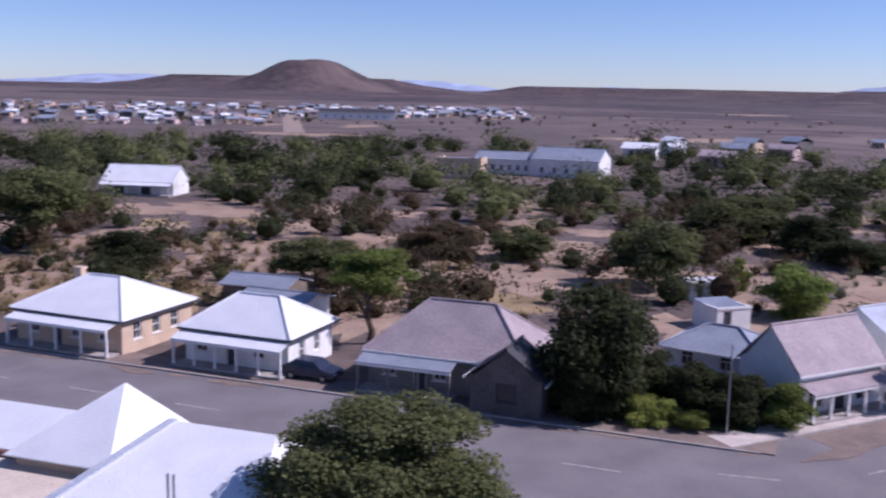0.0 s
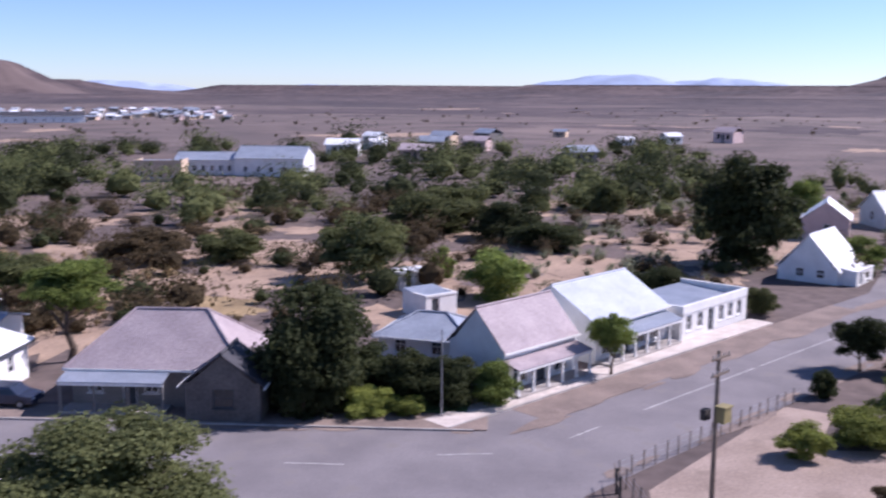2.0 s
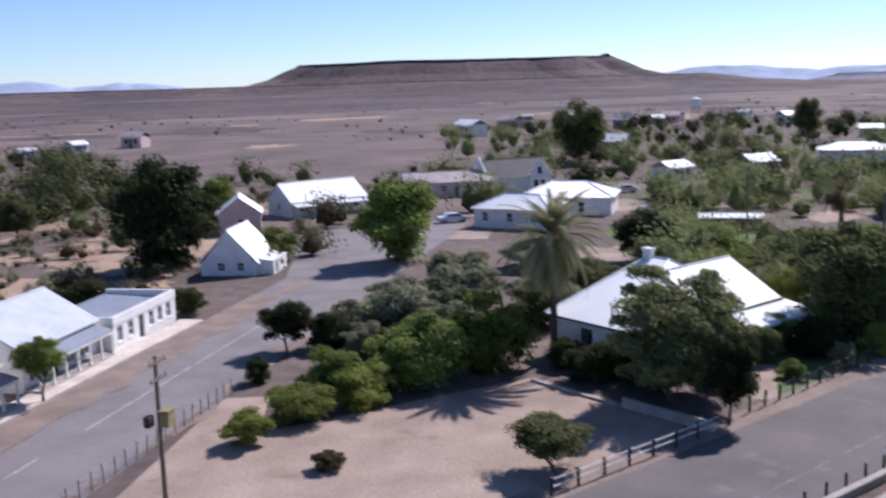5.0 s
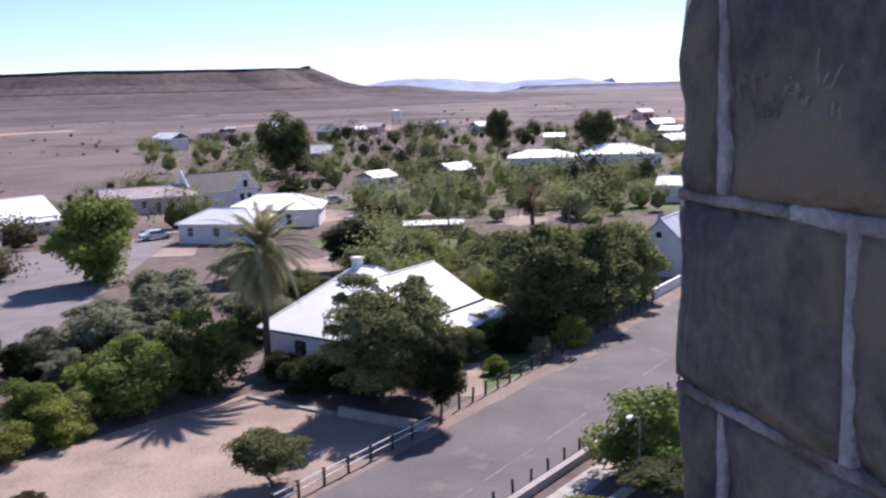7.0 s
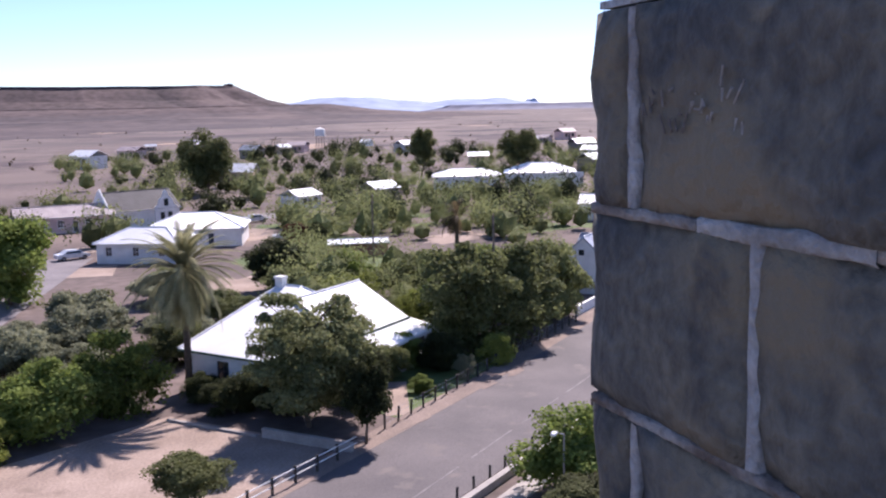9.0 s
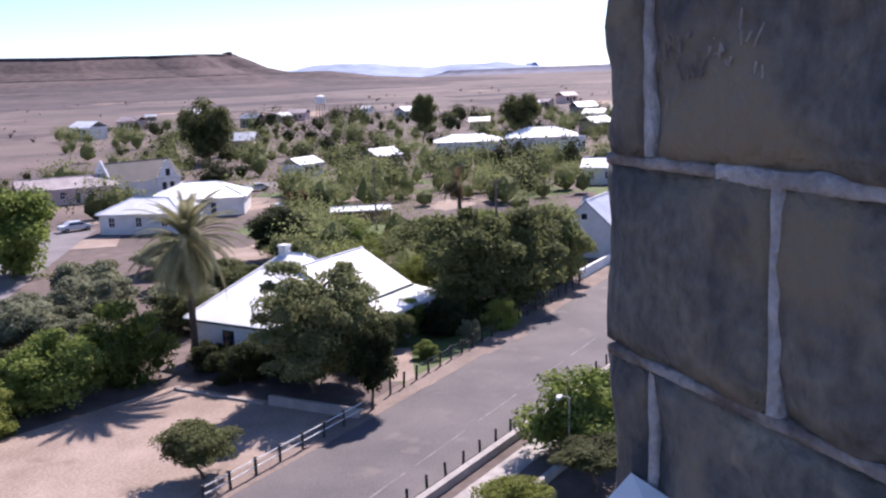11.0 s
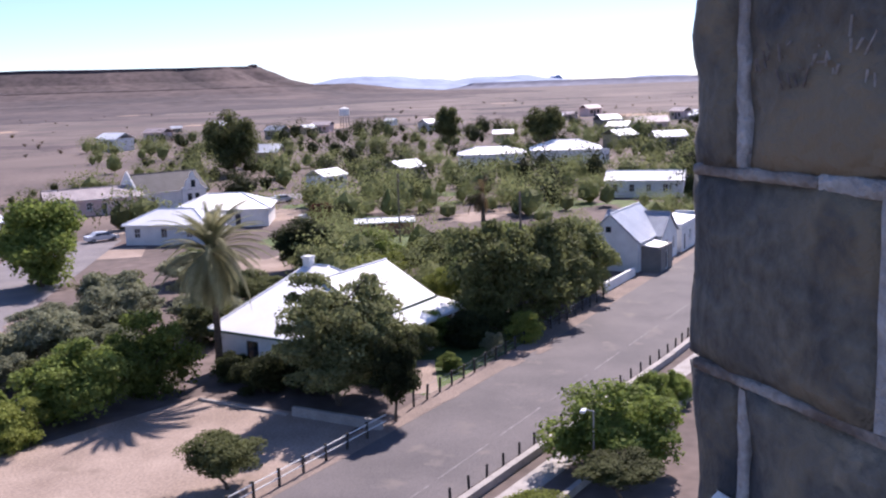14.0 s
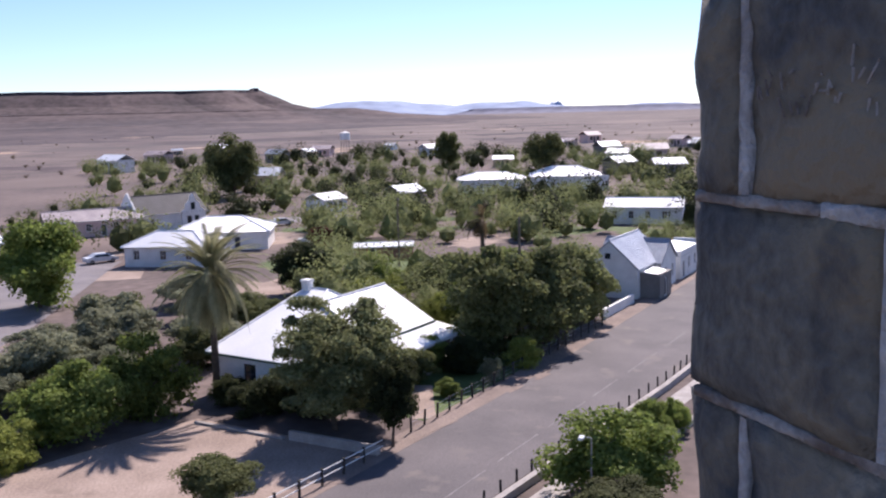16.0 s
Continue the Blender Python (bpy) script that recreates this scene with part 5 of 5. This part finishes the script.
joints = {-6: (0.35,), -5: (0.6,), -4: (0.3,), -3: (0.55,), -2: (0.138, 0.7), -1: (0.43, 1.0), 0: (0.125, 0.72), 1: (0.5,)}
for c, cuts in joints.items():
    z0 = Z0 + (c - 0) * COURSE
    z1 = z0 + COURSE
    if c == 1:
        continue
    edges = [0.0, *cuts, 1.5]
    for i, (a0, a1) in enumerate(zip(edges, edges[1:])):
        part("stone", stone(a0 + (0.010 if i else -0.004 * (c % 3)), a1 - 0.010, z0 + 0.008, z1 - 0.008, c * 5.3 + i * 1.7), None, pier)
    for a0, a1 in (((0.0, 0.3), (0.64, 1.5)) if c == 0 else ((0.0, 1.5),)):
        part("mortar", joint((a0, z0), (a1, z0), 0.010, c * 3.3), MORTAR_D, pier, "stained mortar bed joint", smooth=True)
    for cut in cuts:
        part("mortar", joint((cut, z0 + 0.01), (cut, z1 - 0.01), 0.0125, c * 7.1 + cut), MORTAR, pier, "pale raised upright mortar joint", smooth=True)
part("mortar", joint((0.301, Z0), (0.639, Z0), 0.014, 4.4), MORTAR, pier, "fresh pale mortar at the joint", smooth=True)
# old scratches in the upper stone
rng = random.Random(12)
for k in range(26):
    a, z = 0.17 + 0.0095 * k + rng.uniform(-0.01, 0.01), Z0 + 0.165 + rng.uniform(-0.035, 0.035)
    b, c = a + rng.uniform(-0.012, 0.02), z + rng.uniform(-0.03, 0.03)
    g = Geo()
    p0, p1 = PA + along * a + out * 0.012, PA + along * b + out * 0.012
    g.tube((p0.x, p0.y, z), (p1.x, p1.y, c), 0.0022, 0.0016, 5)
    part("scratch", g, MORTAR_D, pier)
# cap and the white sill against the pier
q = Geo()
zt = Z0 + COURSE
a, b, c2, d2 = PA + along * 0.012 - out * 0.004, PA + along * 1.5 + out * 0.01, PA + along * 1.5 - out * 0.45, PA + along * 0.012 - out * 0.45
q.slab([(*p.xy, zt + 0.008) for p in (a, b, c2, d2)], 0.012)
part("cap", q, MORTAR, pier, "pale mortar capping")
q = Geo()
s0, s1 = PA + along * 0.09, PA + along * 0.45
q.slab([(*(s0 + out * 0.015).xy, 19.315), (*(s1 + out * 0.015).xy, 19.315), (*(s1 + out * 0.13).xy, 19.27), (*(s0 + out * 0.07).xy, 19.27)], 0.08)
plain("sill", q, WHITE, "white painted sloping sill against the stone pier", "sill")
# the tower below
q = Geo()
q.box(-4.2, -4.8, -0.05, 2.3, 0.8, 18.35)
plain("tower", q, STONE, "square stone church tower under the lookout", "tower")


# posts, fences and walls
def pole(label, x, y, h, arm=True, box_on=False, r=0.13, made_of=WOOD):
    t = thing("utility_pole", label, "utility pole", x, y, 0, 27)
    g = Geo()
    g.tube((0, 0, -0.1), (0, 0, h), r, r * 0.7, 9)
    part("shaft", g, made_of, t)
    if arm:
        for z in (h - 0.35, h - 1.15):
            g = Geo()
            g.box(-0.75, -0.16, z, 0.75, -0.09, z + 0.1)
            part("crossarm", g, WOOD, t)
            for k in (-0.65, -0.25, 0.25, 0.65):
                g = Geo()
                g.tube((k, -0.12, z + 0.1), (k, -0.12, z + 0.26), 0.045, 0.03, 6)
                part("insulator", g, CONCRETE, t)
    if box_on:
        g = Geo()
        z = h - 3.35
        g.box(-0.30, -0.62, z, 0.30, -0.16, z + 0.72)
        g.box(-0.36, -0.68, z + 0.72, 0.36, -0.12, z + 0.8)
        part("transformer", g, YELLOW, t, "ochre transformer box")
        g = Geo()
        g.box(-0.75, 0.1, z + 0.1, -0.3, 0.4, z + 0.6)
        part("switch_box", g, POST, t)
    return t


pole("wooden electricity pole with crossarms and an ochre transformer", 25.4, 39.0, 8.1, True, True)
pole("grey street lamp post at the corner", 17.2, 56.2, 5.6, False, False, 0.055, METAL)
pole("tall wooden pole behind the garden trees", 118.0, 50.0, 9.0, True)
pole("tall wooden pole among garden trees", 78.0, 22.3, 11.2, False)
t = thing("street_lamp", "grey steel street lamp with a curved arm", "street lamp", 47.1, 9.9)
g = Geo()
g.tube((0, 0, 0), (0, 0, 3.7), 0.06, 0.045), g.tube((0, 0, 3.7), (-0.3, 0.35, 3.85), 0.035, 0.03)
part("post", g, METAL, t)
g = Geo()
g.box(-0.72, 0.28, 3.78, -0.25, 0.52, 3.9)
part("lamp_head", g, CARW, t)


def fence(label, pts, step, h, name="fence", rail=True, top=None, thick=1.0, paint=POST):
    """Posts with rails or wires along a line of corners."""
    f = thing(name, label, "fence")
    pg = Geo()
    pg.box(-0.055 * thick, -0.055 * thick, -0.05, 0.055 * thick, 0.055 * thick, h)
    pg.box(-0.07 * thick, -0.07 * thick, h, 0.07 * thick, 0.07 * thick, h + 0.04)
    pm = pg.mesh("post", paint)
    for a, b in zip(pts, pts[1:]):
        a, b = Vector((*a, 0)), Vector((*b, 0))
        n = max(1, round((b - a).length / step))
        for k in range(n):
            p = a.lerp(b, k / n)
            o = part("post", pm, None, f)
            o.matrix_local = pose(p.x, p.y, 0, random.uniform(-3, 3), random.uniform(-3, 3), math.degrees(math.atan2(b.y - a.y, b.x - a.x)))
        for z in ((h * 0.9, h * 0.5) if rail else (h * 0.95, h * 0.65, h * 0.35)):
            g = Geo()
            r = 0.035 if rail else 0.008
            g.tube(a + Vector((0, 0, z)), b + Vector((0, 0, z)), r, r, 5)
            part("rail" if rail else "wire", g, top or (WOOD if rail else METAL), f)
    return f


F3 = lambda s, n: tuple(along_3(s, n).xy)
fence("pale rail fence on dark posts along the lot", [F3(-25, 0.25), F3(-11.5, 0.35)], 1.9, 0.95, top=WHITE)
fence("dark posts with wire along the garden", [F3(-7.5, 1.0), F3(9, 1.3), F3(28, 1.0)], 1.7, 1.0, rail=False)
fence("wire fence with posts round the corner lot", [(22.3, 39.5), (23.2, 44.2), (40.8, 53.0)], 1.1, 1.05, rail=False, thick=0.5, paint=WOOD)
fence("dark wooden gate posts at the lot corner", [(21.9, 41.6), (22.6, 43.6)], 1.0, 1.3, thick=1.2)
bol = Geo()
bol.box(-0.05, -0.05, -0.05, 0.05, 0.05, 0.76)
bol.box(-0.035, -0.035, 0.76, 0.035, 0.035, 0.8)
bm_ = bol.mesh("post", POST)
for k in range(44):
    p = along_3(-24 + k * 1.75, 0.1, left=False)
    o = tagged(new("bollard", bm_), "short dark post along the road edge", "bollard", "bollards along the road")
    o.matrix_basis = pose(p.x, p.y, 0, random.uniform(-3, 3), random.uniform(-3, 3), -12.6)


def low_wall(name, a, b, w, h, material, label):
    plain(name, strip(a, b, w, h), material, label, "wall")


plain("wall_road", band_3(-30, 60, 0.6, 1.0, 0.45, left=False), CONCRETE, "low pale stone wall behind the posts", "wall")
low_wall("wall_path", C3 - D3 * 18 - N3 * 9.6, C3 + D3 * 30 - N3 * 9.9, 0.3, 0.4, CONCRETE, "low pale wall along a churchyard path")
plain("churchyard_path", strip(C3 - D3 * 20 - N3 * 7.2, C3 + D3 * 40 - N3 * 7.2, 1.4, 0.02), CONCRETE, "pale paved churchyard path", "path")
low_wall("wall_lot", (52.3, 30.3), (53.6, 37.6), 0.25, 0.16, CONCRETE, "pale edging of the bare lot")
# White wall coloured concrete grey, which paints in the shade on it.
low_wall("wall_garden", (52.4, 29.9), (51.3, 23.4), 0.3, 0.6, CONCRETE, "low white garden wall, greyed in place of shade")
low_wall("wall_garden_2", (92.0, 18.2), (100.6, 16.8), 0.3, 0.9, WHITE, "white wall beside the cottage")
plain("driveway", strip((58.6, 23.4), (66, 26.5), 1.6, 0.02), SAND, "pale garden path", "path")
plain("road_5", strip((66.5, 72.5), (98.5, 103.5), 8.0, 0.0205), ASPHALT, "grey street end bending past the gabled cottage", "road")
plain("yard_track", strip((120, 98), (150, 66), 7, 0.018), SAND, "pale gravel side road between houses", "road")
plain("yard_sand", strip((99, 92), (106, 81), 9, 0.012), SAND, "pale sandy yard beside the white house", "ground")


# vehicles
def car(label, x, y, turn, paint, length=4.3, cab=(0.9, 3.0)):
    c = thing("car", label, "car", x, y, 0, turn)
    w = 0.85
    prof = [(-length / 2, 0.35), (length / 2, 0.35), (length / 2, 0.72), (length / 2 - 0.9, 0.92), (length / 2 - 1.5, 1.4), (length / 2 - 3.0, 1.43), (length / 2 - 3.7, 0.98), (-length / 2, 0.9)]
    g = Geo()
    n = len(prof)
    for s in (-1, 1):
        g.v += [(a, s * (w - (0.14 if b > 1.2 else 0)), b) for a, b in prof]
    g.f += [tuple(range(n)), tuple(range(2 * n - 1, n - 1, -1))] + [(k, n + k, n + (k + 1) % n, (k + 1) % n) for k in range(n)]
    part("body", g, paint, c)
    g = Geo()
    L = length / 2
    for s in (-1, 1):
        g.quad(*[(a, s * (w - (0.125 if b > 1.2 else -0.006)), b) for a, b in ((L - 1.1, 0.95), (L - 1.55, 1.34), (L - 2.95, 1.36), (L - 3.5, 1.0))])
    part("side_window", g, GLASS, c)
    g = Geo()
    g.quad((L - 0.98, -0.74, 0.96), (L - 0.98, 0.74, 0.96), (L - 1.46, 0.66, 1.37), (L - 1.46, -0.66, 1.37))
    part("windscreen", g, GLASS, c)
    for a in (L - 0.8, -L + 0.8):
        for s in (-1, 1):
            wheel = new("wheel")
            wheel.parent = c
            wheel.location = (a, s * 0.78, 0.31)
            g = Geo()
            g.tube((0, -0.1, 0), (0, 0.1, 0), 0.31, 0.31, 14)
            part("tyre", g, RUBBER, wheel)
            g = Geo()
            g.tube((0, s * 0.1, 0), (0, s * 0.115, 0), 0.18, 0.17, 12)
            part("rim", g, METAL, wheel)
    for s in (-1, 1):
        g = Geo()
        g.box(L - 0.02, s * 0.62 - 0.16, 0.6, L + 0.02, s * 0.62 + 0.16, 0.74)
        part("headlight", g, CARW, c)
    return c


car("dark blue car parked beside a white cottage", -8.6, 66.3, -20, CARD, 4.0)
car("white car parked beside a white house", 112.5, 93.0, -30, CARW, 4.5)
car("white car parked under garden trees", 136, 72, -70, CARW, 4.5)
car("white car on a side road", 158, 90, -40, CARW, 4.5)

# township on the far slope
def make_hut(walls, roof, label):
    hut = thing("hut", label, "house", 0, 0, -50, group="houses of the township")
    g = Geo()
    g.box(-3, -2.4, 0, 3, 2.4, 2.5)
    part("wall", g, walls, hut)
    g = Geo()
    g.slab([(-3.3, -2.7, 2.45), (3.3, -2.7, 2.45), (3.3, 0, 3.6), (-3.3, 0, 3.6)], 0.06), g.slab([(-3.3, 0, 3.6), (3.3, 0, 3.6), (3.3, 2.7, 2.45), (-3.3, 2.7, 2.45)], 0.06)
    part("roof", g, roof, hut)
    for k in (-1.9, 0.9):
        g = Geo()
        g.box(k, -2.45, 0.9, k + 1.0, -2.39, 2.0)
        part("window", g, GLASS, hut)
    g = Geo()
    g.box(-0.5, -2.45, 0.02, 0.3, -2.39, 2.0)
    part("door", g, TRIM_D, hut)
    return hut


HUTS = [make_hut(WHITE, ROOF_W, "small white far house with a pale iron roof"), make_hut(CREAM, ROOF_G, "small cream far house with a grey iron roof"), make_hut(PINK, ROOF_P, "small pink far house with a faded red roof"), make_hut(GREYWALL, ROOF_G, "small grey far house with an iron roof")]
rng = random.Random(3)


def hut_at(az, r, s=1.0):
    a = radians(az)
    o = copy_thing(rng.choice(HUTS), pose(math.sin(a) * r, math.cos(a) * r, 0, 0, 0, -az + rng.uniform(-50, 50)) @ Matrix.Diagonal((s, s, s * rng.uniform(0.9, 1.2), 1)))
    return o


for k in range(270):
    az = rng.uniform(-27, 5)
    lo = 480 if az < -9 else 640
    hut_at(az, rng.uniform(lo, 900), rng.uniform(0.6, 1.15))
for az0, az1, r0, r1, n in ((13, 22, 310, 420, 5), (22, 30, 350, 460, 3), (50, 66, 420, 620, 5), (66, 88, 300, 560, 12)):
    for k in range(n):
        hut_at(rng.uniform(az0, az1), rng.uniform(r0, r1), rng.uniform(0.9, 1.5))
for hx, hy, sc in ((305, 242, 2.2), (364, 266, 2.0), (231, 136, 1.9), (365, 55, 2.4), (286, 38, 1.8), (195, 81, 1.4), (182, 93, 1.4), (75, 269, 1.9), (59, 295, 2.0), (115, 249, 1.6), (129, 363, 1.8), (218, 337, 1.8), (552, 116, 2.0)):
    hut_at(math.degrees(math.atan2(hx, hy)), math.hypot(hx, hy), sc * 0.8)
tank = thing("water_tank", "white water tank on a dark steel stand", "water tank", 440, 213)
g = Geo()
for sx in (-1.6, 1.6):
    for sy in (-1.6, 1.6):
        g.tube((sx, sy, 0), (sx * 0.8, sy * 0.8, 7), 0.18, 0.15, 6)
part("stand", g, POST, tank)
g = Geo()
g.tube((0, 0, 7), (0, 0, 10.2), 2.4, 2.4, 16), g.tube((0, 0, 10.2), (0, 0, 11), 2.4, 0.3, 16)
part("tank", g, WHITE, tank)
for base in HUTS:
    for o in (*base.children_recursive, base):
        bpy.data.objects.remove(o)
